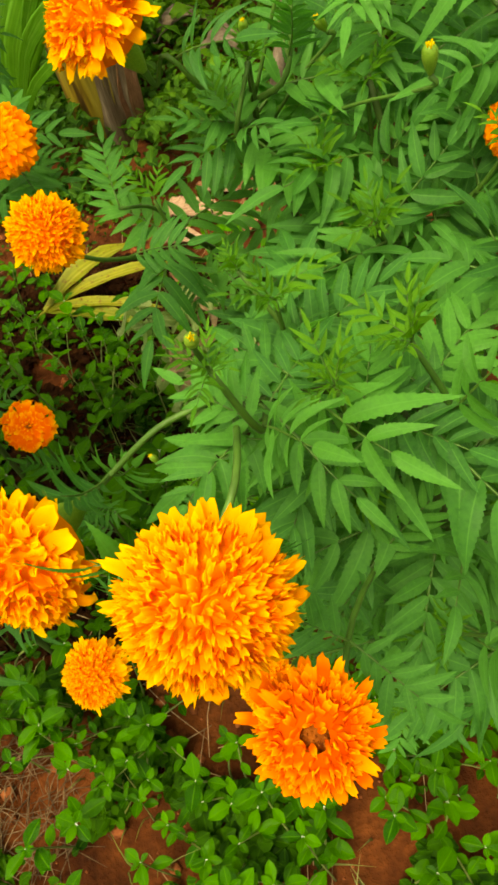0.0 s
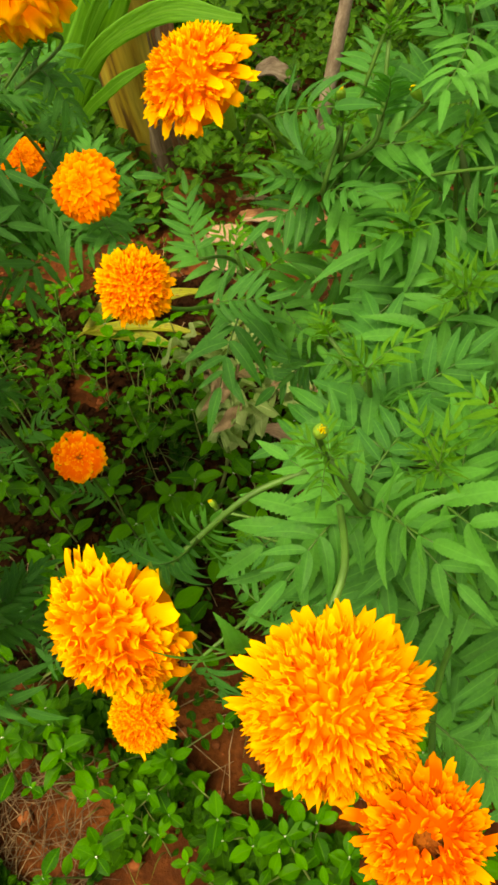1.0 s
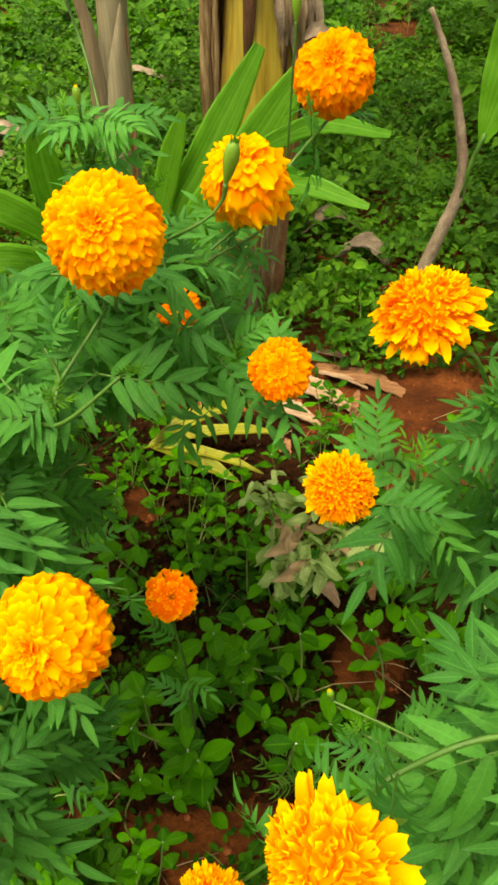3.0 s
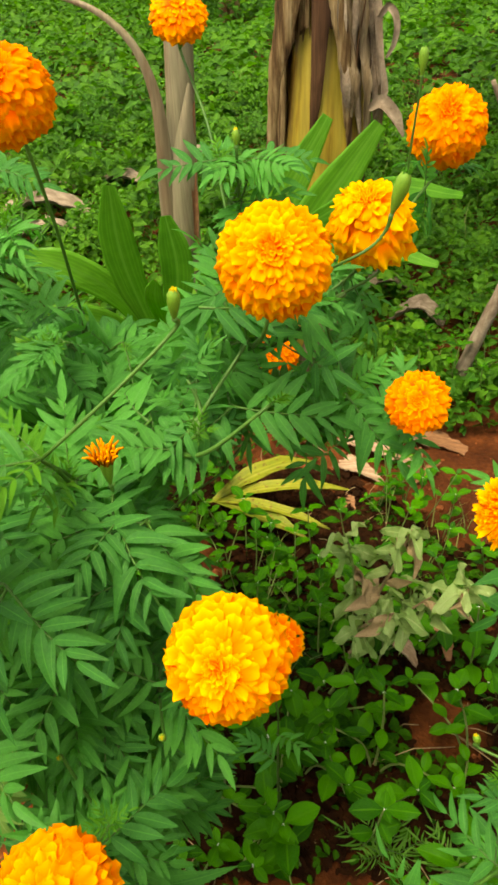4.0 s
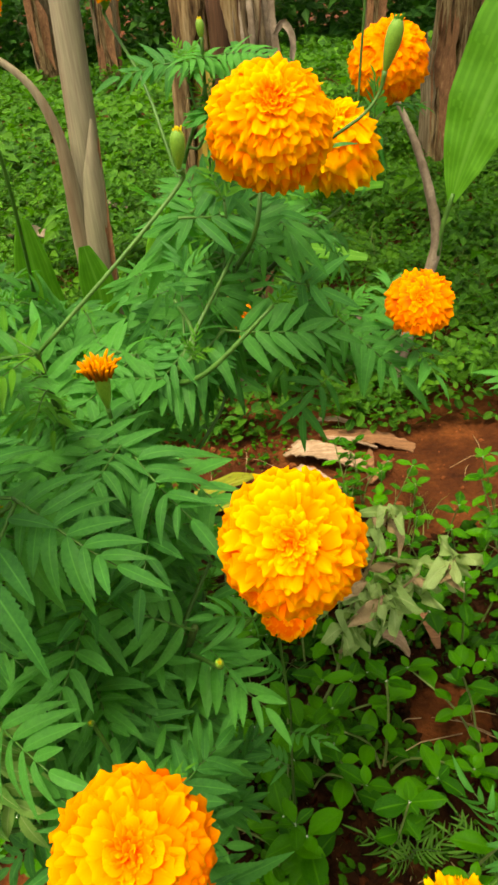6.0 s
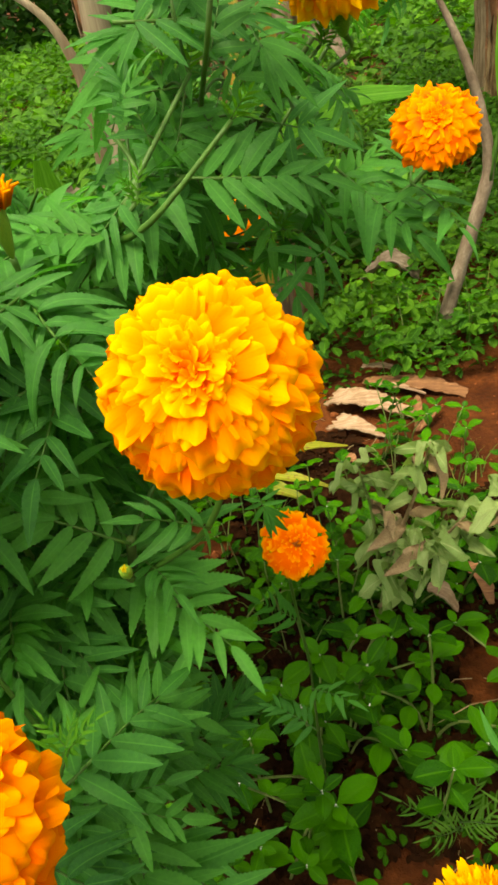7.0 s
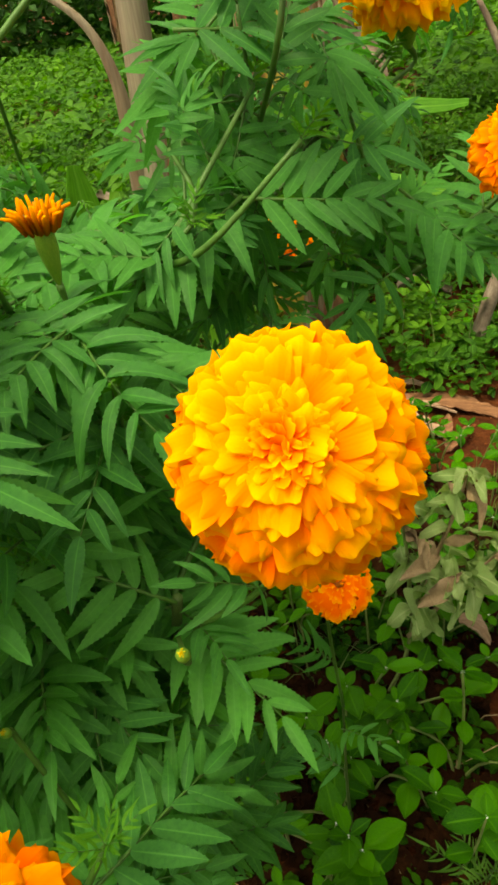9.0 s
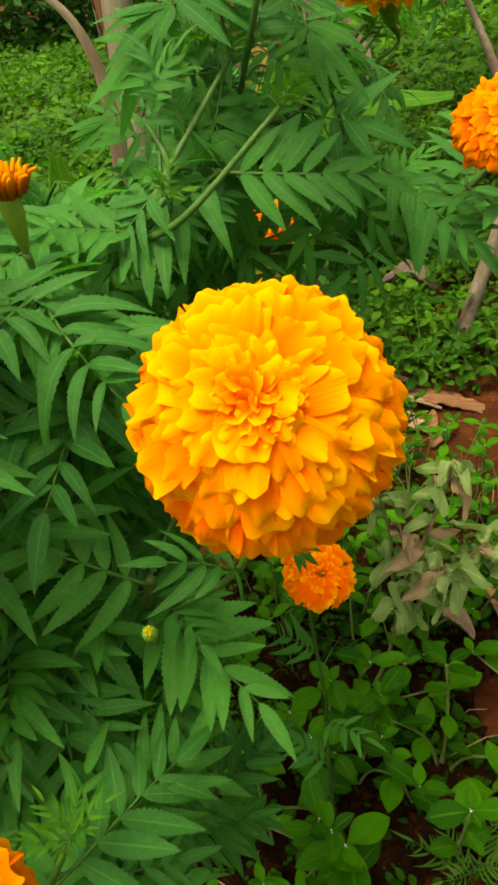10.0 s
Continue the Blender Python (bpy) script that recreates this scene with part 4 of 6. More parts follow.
    for k, at in enumerate(((-0.312, 0.243, 0.980), (-0.318, 0.258, 0.950), (-0.330, 0.270, 0.915), (-0.315, 0.275, 0.885), (-0.281, 0.360, 0.860), (-0.267, 0.380, 0.840), (-0.264, 0.340, 0.830))):
        p.fan(at, 0.10, 5, 0.2, 0.8 * k, k % 2 == 0)
    p.hanging((-0.204, 0.400, 0.710), (0.009, -0.015, -0.031), 0.022)


def tuft(p, at, size):
    """The brush of narrow rusty petals at the mouth of an opening bud."""
    r = random.Random(8)
    s = Shape()
    for i in range(34):
        a, q = i * 2.4, 0.19 * math.sqrt(i)
        c = Vector((q * math.cos(a), q * math.sin(a), 0))
        s.tube([c * 0.6 + Vector((0, 0, -0.7)), c * 0.95, c * r.uniform(1.05, 1.4) + Vector((r.uniform(-0.2, 0.2), r.uniform(-0.2, 0.2), r.uniform(0.05, 0.65)))], [0.09, 0.11, 0.06], 5)
    part("petals", s.mesh("petals", RUST), p.ob, Matrix.Translation(Vector(at) - p.at) @ Matrix.Diagonal((size, size, size, 1)), "rusty orange opening petals")


def middle_plant():
    p = Marigold((-0.43, 0.76), [(-0.428, 0.755, 0.35), (-0.400, 0.715, 0.62), (-0.346, 0.690, 0.712), (-0.296, 0.665, 0.763), (-0.253, 0.640, 0.807), (-0.196, 0.610, 0.857), (-0.146, 0.585, 0.914)], "tall marigold plant with full golden and orange heads", 14, top=1.03, scale=0.74)
    p.stem([(-0.343, 0.680, 0.717), (-0.25, 0.64, 0.765), (-0.165, 0.56, 0.80)], 0.0030, 0.0018)
    p.stem([(-0.36, 0.56, 0.62), (-0.335, 0.43, 0.82), (-0.305, 0.33, 0.930)], 0.0018, 0.0012)
    p.stem([(-0.420, 0.742, 0.45), (-0.39, 0.64, 0.54), (-0.36, 0.56, 0.62)], 0.004, 0.003)
    p.flower((-0.1852, 0.4359, 1.0064), (0.10, -0.78, 0.61), 0.0726, R_BALL[2], "large full golden marigold head", [(-0.200, 0.480, 0.930)], (-0.230, 0.58, 0.86))
    p.flower((-0.1285, 0.6499, 0.9502), (-0.12, -0.45, 0.88), 0.0766, SUNNY, "bright yellow marigold head with loose upright petals", [(-0.18, 0.640, 0.868)], (-0.225, 0.610, 0.841))
    p.flower((-0.226, 0.770, 0.748), (0.15, -0.65, 0.70), 0.055, DEEP[1], "orange marigold head behind leaves")
    p.flower((-0.0873, 0.4905, 0.874), (-0.05, -0.74, 0.66), 0.0496, DEEP[0], "deep orange marigold head with notched petals", [(-0.140, 0.545, 0.812), (-0.105, 0.525, 0.828)], (-0.175, 0.575, 0.79))
    p.flower((-0.0609, 0.7774, 1.0004), (-0.08, -0.72, 0.68), 0.0782, S_BALL[1], "full golden-orange marigold head on a tall stalk", [(-0.09, 0.73, 0.94)], (-0.20, 0.66, 0.82))
    p.bud((-0.230, 0.370, 1.008), (0.10, -0.1, 1), 0.018, "gold", [(-0.262, 0.352, 0.965)], (-0.305, 0.330, 0.930), "plump green bud with a yellow tip", 0.72)
    p.bud((-0.115, 0.470, 1.034), (0.25, -0.1, 1), 0.027, "green", [(-0.150, 0.470, 0.988), (-0.130, 0.470, 1.000)], (-0.20, 0.50, 0.950), "long green bud on a bent stalk", 0.62)
    p.bud((-0.093, 0.720, 1.063), (0, 0, 1), 0.023, "green", None, (-0.10, 0.73, 0.92), "closed green bud on a tall stalk", 0.62)
    p.bud((-0.223, 0.540, 1.047), (0, 0, 1), 0.012, "gold", [(-0.226, 0.555, 0.98)], (-0.232, 0.585, 0.90))
    for tip, size in (((-0.245, 0.442, 0.868), 0.11), ((-0.188, 0.455, 0.945), 0.10), ((-0.177, 0.530, 0.815), 0.10), ((-0.134, 0.590, 0.808), 0.095), ((-0.306, 0.657, 0.785), 0.11), ((-0.131, 0.552, 0.822), 0.09),
                      ((-0.141, 0.524, 0.800), 0.085), ((-0.246, 0.672, 0.670), 0.11), ((-0.256, 0.602, 0.910), 0.12), ((-0.228, 0.569, 0.885), 0.11), ((-0.295, 0.641, 0.823), 0.12), ((-0.352, 0.632, 0.806), 0.12),
                      ((-0.223, 0.545, 1.015), 0.08), ((-0.140, 0.660, 0.900), 0.10), ((-0.270, 0.740, 0.900), 0.12), ((-0.230, 0.520, 0.920), 0.10), ((-0.190, 0.440, 0.900), 0.09), ((-0.330, 0.560, 0.760), 0.12), ((-0.210, 0.590, 0.720), 0.11),
                      ((-0.250, 0.780, 0.720), 0.11), ((-0.300, 0.620, 0.640), 0.11), ((-0.290, 0.470, 0.935), 0.09), ((-0.195, 0.600, 0.960), 0.09), ((-0.315, 0.360, 0.900), 0.085), ((-0.328, 0.400, 0.855), 0.09), ((-0.272, 0.594, 0.909), 0.11), ((-0.248, 0.614, 0.876), 0.11), ((-0.264, 0.585, 0.849), 0.11), ((-0.217, 0.651, 0.901), 0.11), ((-0.239, 0.603, 0.822), 0.10), ((-0.186, 0.698, 0.861), 0.11), ((-0.280, 0.544, 0.826), 0.10), ((-0.153, 0.706, 0.805), 0.10), ((-0.180, 0.670, 0.826), 0.10), ((-0.297, 0.583, 0.871), 0.11), ((-0.215, 0.593, 0.855), 0.10), ((-0.214, 0.500, 0.915), 0.095), ((-0.205, 0.560, 0.870), 0.10), ((-0.165, 0.620, 0.875), 0.10), ((-0.240, 0.640, 0.860), 0.11)):
        p.shoot(tip, size, 5)
    p.dress(0.11, 0.10, 0.28)
    p.dress(0.05, 0.075, 0.5, p.stalks)
    for k, at in enumerate(((-0.217, 0.500, 0.950), (-0.196, 0.500, 0.915), (-0.248, 0.495, 0.945), (-0.252, 0.490, 0.896), (-0.226, 0.485, 0.868), (-0.182, 0.515, 0.870), (-0.285, 0.465, 0.862), (-0.172, 0.520, 0.818), (-0.141, 0.540, 0.846), (-0.205, 0.530, 0.890), (-0.160, 0.560, 0.900))):
        p.fan(at, 0.118, 4, 0.6, 0.9 * k, k % 3 == 0)
    p.top = 1.075
    for k, at in enumerate(((-0.236, 0.552, 1.028), (-0.214, 0.550, 1.030), (-0.222, 0.548, 1.002))):
        p.fan(at, 0.066, 4, 0.1, 0.8 * k, k % 2 == 0)
    for at, way, size in (((-0.222, 0.523, 0.906), (-0.011, -0.020, -0.035), 0.047), ((-0.253, 0.530, 0.860), (-0.012, -0.020, -0.043), 0.055), ((-0.298, 0.500, 0.844), (-0.013, -0.020, -0.022), 0.036), ((-0.223, 0.523, 0.907), (-0.031, -0.020, 0.002), 0.041),
                          ((-0.239, 0.530, 0.939), (-0.029, -0.020, -0.025), 0.048), ((-0.278, 0.560, 0.889), (-0.023, -0.020, -0.002), 0.036), ((-0.256, 0.540, 0.881), (-0.027, -0.020, -0.001), 0.038), ((-0.184, 0.550, 0.878), (0.033, -0.020, -0.004), 0.043),
                          ((-0.171, 0.550, 0.869), (0.012, -0.020, -0.021), 0.036), ((-0.187, 0.550, 0.835), (0.003, -0.020, -0.023), 0.036), ((-0.225, 0.540, 0.825), (0.004, -0.020, -0.014), 0.036), ((-0.169, 0.530, 0.801), (-0.004, -0.020, -0.019), 0.036),
                          ((-0.231, 0.550, 0.859), (0.011, -0.020, -0.019), 0.036), ((-0.224, 0.540, 0.944), (0.005, -0.020, -0.017), 0.036), ((-0.184, 0.560, 0.933), (0.008, -0.020, -0.015), 0.036), ((-0.205, 0.547, 0.916), (0.019, -0.020, -0.015), 0.036),
                          ((-0.142, 0.560, 0.826), (-0.017, -0.020, 0.026), 0.041), ((-0.141, 0.530, 0.806), (-0.018, -0.020, -0.005), 0.036), ((-0.279, 0.520, 0.810), (-0.018, -0.020, -0.018), 0.036), ((-0.228, 0.540, 0.937), (-0.019, -0.020, 0.002), 0.036),
                          ((-0.218, 0.525, 0.859), (-0.011, -0.015, -0.025), 0.032), ((-0.196, 0.530, 0.875), (0.011, -0.015, -0.026), 0.032), ((-0.235, 0.520, 0.897), (0.011, -0.015, -0.022), 0.032), ((-0.250, 0.520, 0.908), (-0.006, -0.015, -0.025), 0.032),
                          ((-0.215, 0.525, 0.897), (0.009, -0.015, -0.022), 0.032), ((-0.200, 0.540, 0.904), (-0.011, -0.015, -0.020), 0.032), ((-0.270, 0.520, 0.856), (-0.012, -0.015, -0.023), 0.032), ((-0.159, 0.540, 0.839), (0.015, -0.015, -0.021), 0.032)):
        p.hanging(at, way, size)
    slant = p.lines[2]
    for k in (5, 6, 7, 8, 9, 10):
        q = slant[min(k, len(slant) - 1)]
        for h in range(3):
            p.leaf(q, (math.cos(k * 1.9 + h * 2.1), math.sin(k * 1.9 + h * 2.1) - 0.3, 0.35), (0, -0.5, 0.8), 0.062, TENDER if h else MATURE)


def back_left_plant():
    p = Marigold((-0.52, 0.80), [(-0.51, 0.79, 0.35), (-0.47, 0.74, 0.65), (-0.41, 0.66, 0.85)], "marigold plant with golden heads high over the others", 15, top=0.90)
    p.stem([(-0.48, 0.75, 0.60), (-0.54, 0.69, 0.70), (-0.54, 0.64, 0.78)], 0.003, 0.002)
    p.flower((-0.3652, 0.5043, 1.0847), (0.22, -0.72, 0.66), 0.0655, S_BALL[2], "large full golden-orange marigold head on a tall stalk", [(-0.378, 0.57, 0.97)], (-0.41, 0.66, 0.83))
    p.flower((-0.3251, 0.8277, 1.091), (0.15, -0.62, 0.77), 0.0591, WARM, "orange marigold head on a tall thin stalk", [(-0.277, 0.752, 0.940), (-0.298, 0.800, 0.997)], (-0.262, 0.725, 0.880))
    p.flower((-0.5508, 0.6461, 1.085), (0.2, -0.5, 0.8), 0.0506, DEEP[1], "deep orange marigold head on a tall stalk", [(-0.540, 0.645, 0.96)], (-0.54, 0.64, 0.78))
    for tip, size in (((-0.40, 0.56, 0.86), 0.12), ((-0.46, 0.52, 0.82), 0.12), ((-0.52, 0.56, 0.86), 0.12), ((-0.36, 0.62, 0.84), 0.10), ((-0.58, 0.62, 0.78), 0.12), ((-0.44, 0.66, 0.82), 0.12), ((-0.37, 0.81, 0.72), 0.09), ((-0.40, 0.74, 0.74), 0.11),
                      ((-0.50, 0.48, 0.74), 0.12), ((-0.58, 0.50, 0.76), 0.12), ((-0.64, 0.70, 0.66), 0.12), ((-0.48, 0.80, 0.66), 0.11), ((-0.55, 0.42, 0.70), 0.12), ((-0.44, 0.60, 0.70), 0.11), ((-0.56, 0.76, 0.70), 0.10), ((-0.36, 0.60, 0.93), 0.07), ((-0.47, 0.66, 0.92), 0.07)):
        p.shoot(tip, size, 5)
    p.dress(0.11, 0.10, 0.28)
    p.dress(0.05, 0.075, 0.5, p.stalks)
    p.top = 1.02
    for k, at in enumerate(((-0.557, 0.640, 0.993), (-0.548, 0.660, 0.970), (-0.571, 0.620, 0.967), (-0.498, 0.660, 0.940), (-0.468, 0.660, 0.938), (-0.558, 0.560, 0.906), (-0.544, 0.580, 0.881), (-0.508, 0.720, 0.972), (-0.587, 0.660, 1.009), (-0.511, 0.620, 0.941))):
        p.fan(at, 0.080, 5, 0.25, 0.7 * k, k % 2 == 0)
    # sprigs that stand free of the mass, and a bud on a thin stalk
    p.top = 1.2
    for tip, size in (((-0.674, 0.853, 0.921), 0.11), ((-0.675, 0.808, 0.856), 0.11), ((-0.567, 0.870, 0.876), 0.11), ((-0.609, 0.828, 0.877), 0.11), ((-0.537, 0.898, 0.854), 0.10), ((-0.697, 0.806, 0.892), 0.11), ((-0.670, 0.745, 0.813), 0.11), ((-0.636, 0.792, 0.819), 0.11)):
        p.shoot(tip, size, 4)
    line = p.stem([p.near((-0.568, 0.890, 0.870)), (-0.568, 0.890, 0.870), (-0.579, 0.900, 0.925), (-0.593, 0.907, 0.984)], 0.0022, 0.0012)
    p.dress(0.045, 0.05, 0.5, [line])
    p.bud((-0.598, 0.912, 1.029), (-0.1, 0, 1), 0.020, "gold", None, (-0.593, 0.907, 0.984), "closed green bud on a thin leafy stalk", 0.62)


def outer_plants():
    """Plants of the same bed at its edges, leaves alone."""
    for base, tips, seed in (((-0.78, 1.02), [(-0.74, 0.98, 0.48), (-0.66, 0.92, 0.54), (-0.86, 0.96, 0.50), (-0.80, 1.06, 0.42), (-0.90, 1.02, 0.40), (-0.72, 0.86, 0.50)], 16),
                             ((0.40, 0.78), [(0.36, 0.72, 0.90), (0.44, 0.70, 0.84), (0.40, 0.86, 0.92), (0.30, 0.80, 0.80), (0.48, 0.80, 0.76), (0.34, 0.66, 0.74), (0.28, 0.72, 0.98)], 17),
                             ((-0.86, 0.62), [(-0.80, 0.58, 0.66), (-0.72, 0.54, 0.70), (-0.90, 0.52, 0.62), (-0.78, 0.66, 0.74), (-0.70, 0.46, 0.58)], 18),
                             ((0.50, 0.36), [(0.46, 0.34, 0.80), (0.40, 0.30, 0.72), (0.48, 0.44, 0.86), (0.38, 0.42, 0.82), (0.44, 0.24, 0.60), (0.36, 0.22, 0.56)], 19)):
        top = Vector(tips[0])
        p = Marigold(base, [(base[0], base[1], top.z * 0.45), (base[0] * 0.6 + top.x * 0.4, base[1] * 0.6 + top.y * 0.4, top.z * 0.75)], "leafy marigold plant without flowers at the bed's edge", seed)
        for t in tips:
            p.shoot(t, 0.12, 4, None, False)
        p.dress(0.11, 0.10, 0.2)


def small_flower():
    """The low plant with one flat orange head between the weeds."""
    p = Marigold((-0.20, 0.53), [(-0.205, 0.525, 0.20), (-0.20, 0.51, 0.42)], "slender young marigold with one flat orange head", 20, 0.003)
    p.flower((-0.1934, 0.4797, 0.589), (0.28, -0.60, 0.75), 0.0555, FLAT, "flat round orange head with a darker heart", [(-0.205, 0.505, 0.50)], (-0.20, 0.51, 0.40), True, 0.30)
    p.leaf((-0.203, 0.503, 0.47), (-0.5, -0.3, 0.9), (0, -0.5, 0.8), 0.07)
    p.leaf((-0.203, 0.515, 0.36), (0.6, -0.5, 0.4), (0, 0, 1), 0.07)
    p.leaf((-0.203, 0.520, 0.28), (-0.7, 0.3, 0.3), (0, 0, 1), 0.08)


for make in (right_plant, far_right_plant, left_plant, middle_plant, back_left_plant, outer_plants, small_flower):
    make()


# ---------------------------------------------------------------- banana stems
def column(path, radii, lumps, seed, mat, sides=28, ridge=0.05):
    """A fibrous standing stem: ribbed and uneven all round."""
    line = glide(path, 6)
    k = len(line)
    s = Shape()
    rows = []
    for i, p in enumerate(line):
        f = i / (k - 1) * (len(radii) - 1)
        a = int(min(f, len(radii) - 2))
        R = radii[a] + (radii[a + 1] - radii[a]) * (f - a)
        row = []
        for j in range(sides):
            c = 2 * math.pi * j / sides
            q = R * (1 + ridge * math.sin(c * 5 + seed + p.z * 2) + lumps * noise.noise(Vector((math.cos(c) * 2.2, math.sin(c) * 2.2, p.z * 3 + seed))))
            row.append(p + Vector((math.cos(c) * q, math.sin(c) * q, 0)))
        rows.append(row)
    rows.append([line[-1] + Vector((0, 0, 0.01))] * sides)
    s.grid(rows, close=True)
    return s.mesh("stem_core", mat)


def sheath(center, r0, r1, z0, z1, a0, a1, seed, mat, flare=0.03, ragged=0.06):
    """A dry leaf sheath wrapped round part of a stem: a ribbed plate with a thickness, torn ends and frayed edges that stand off."""
    s = Shape()
    n, m = 26, 13
    outer, inner = [], []
    nz = lambda a, q, c: noise.noise(Vector((a, q, c)))
    for i in range(n + 1):
        t = i / n
        row, back = [], []
        torn = max(0, 1 - t / 0.18) + max(0, (t - 0.82) / 0.18)
        for j in range(m):
            u = j / (m - 1)
            edge = abs(2 * u - 1)
            z = z0 + (z1 - z0) * t + ragged * (1.6 * nz(u * 7, seed, 3.1) + 0.8 * nz(u * 19, seed, 8.0)) * torn
            wide = 1 - 0.30 * t ** 2 + 0.22 * nz(t * 3.3, seed + 2, (2.0 if u > 0.5 else 5.0)) + 0.12 * nz(t * 9, seed + 4, (2.0 if u > 0.5 else 5.0))
            a = radians(a0 + (a1 - a0) * (0.5 + (u - 0.5) * wide) + 10 * nz(t * 1.3, seed + 7, 0.3))
            R = r0 + (r1 - r0) * t + flare * edge ** 3 * (0.2 + t) * (0.6 + nz(t * 4, seed, u)) + 0.004 * math.sin(u * 31 + seed + 2 * t) + 0.010 * nz(u * 3, t * 3, seed) + 0.004 * nz(u * 12, t * 2.5, seed)
            cx, cy = center[0] + (center[2] if len(center) > 2 else 0) * z, center[1]
            row.append((cx + math.cos(a) * R, cy + math.sin(a) * R, z))
            back.append((cx + math.cos(a) * (R - 0.004), cy + math.sin(a) * (R - 0.004), z))
        outer.append(row)
        inner.append(back)
    s.grid(outer)
    s.grid([list(reversed(q)) for q in inner])
    s.grid([[o[0] for o in outer], [q[0] for q in inner]])
    s.grid([[q[-1] for q in inner], [o[-1] for o in outer]])
    s.grid([outer[-1], inner[-1]])
    return s.mesh("sheath", mat)


def strip(pts, widths, mat, normal=(0, 0, 1), cup=0.15, name="strip", thick=0.0015, ripple=0.0, pleats=0, torn=0.0):
    """A strap-shaped leaf or torn sheath strip along a line, cupped, with a thickness."""
    line = glide(pts, 12 if torn else 6)
    k = len(line)
    s = Shape()
    top, low = [], []
    m = 13 if torn else 9 if pleats else 5
    for i, p in enumerate(line):
        d = (line[min(i + 1, k - 1)] - line[max(i - 1, 0)]).normalized()
        side = d.cross(Vector(normal))
        side = side.normalized() if side.length > 1e-4 else d.orthogonal().normalized()
        up = side.cross(d)
        f = i / (k - 1) * (len(widths) - 1)
        a = int(min(f, len(widths) - 2))
        w = widths[a] + (widths[a + 1] - widths[a]) * (f - a)
        row, back = [], []
        for j in range(m):
            u = -1 + 2 * j / (m - 1)
            h = cup * w * u * u + ripple * w * math.sin(i * 1.3 + u * 2) * abs(u) + (pleats * w * (j % 2))
            # torn edges wander, and both ends are split
            rag = 1 + torn * noise.noise(Vector((i * 0.45, 3.0 if u > 0 else 8.0, line[0].x * 40))) if torn else 1
            end = d * torn * w * 1.6 * noise.noise(Vector((u * 4, line[0].y * 30, i // (k - 1)))) if torn and i in (0, k - 1) else Vector()
            q = p + side * (u * w * rag) + up * h + end
            row.append(q)
            back.append(q - up * thick)
        top.append(row)
        low.append(back)
    s.grid(top)
    s.grid([list(reversed(b)) for b in low])
    s.grid([[b[0] for b in low], [o[0] for o in top]])
    s.grid([[o[-1] for o in top], [b[-1] for b in low]])
    return s.mesh(name, mat)


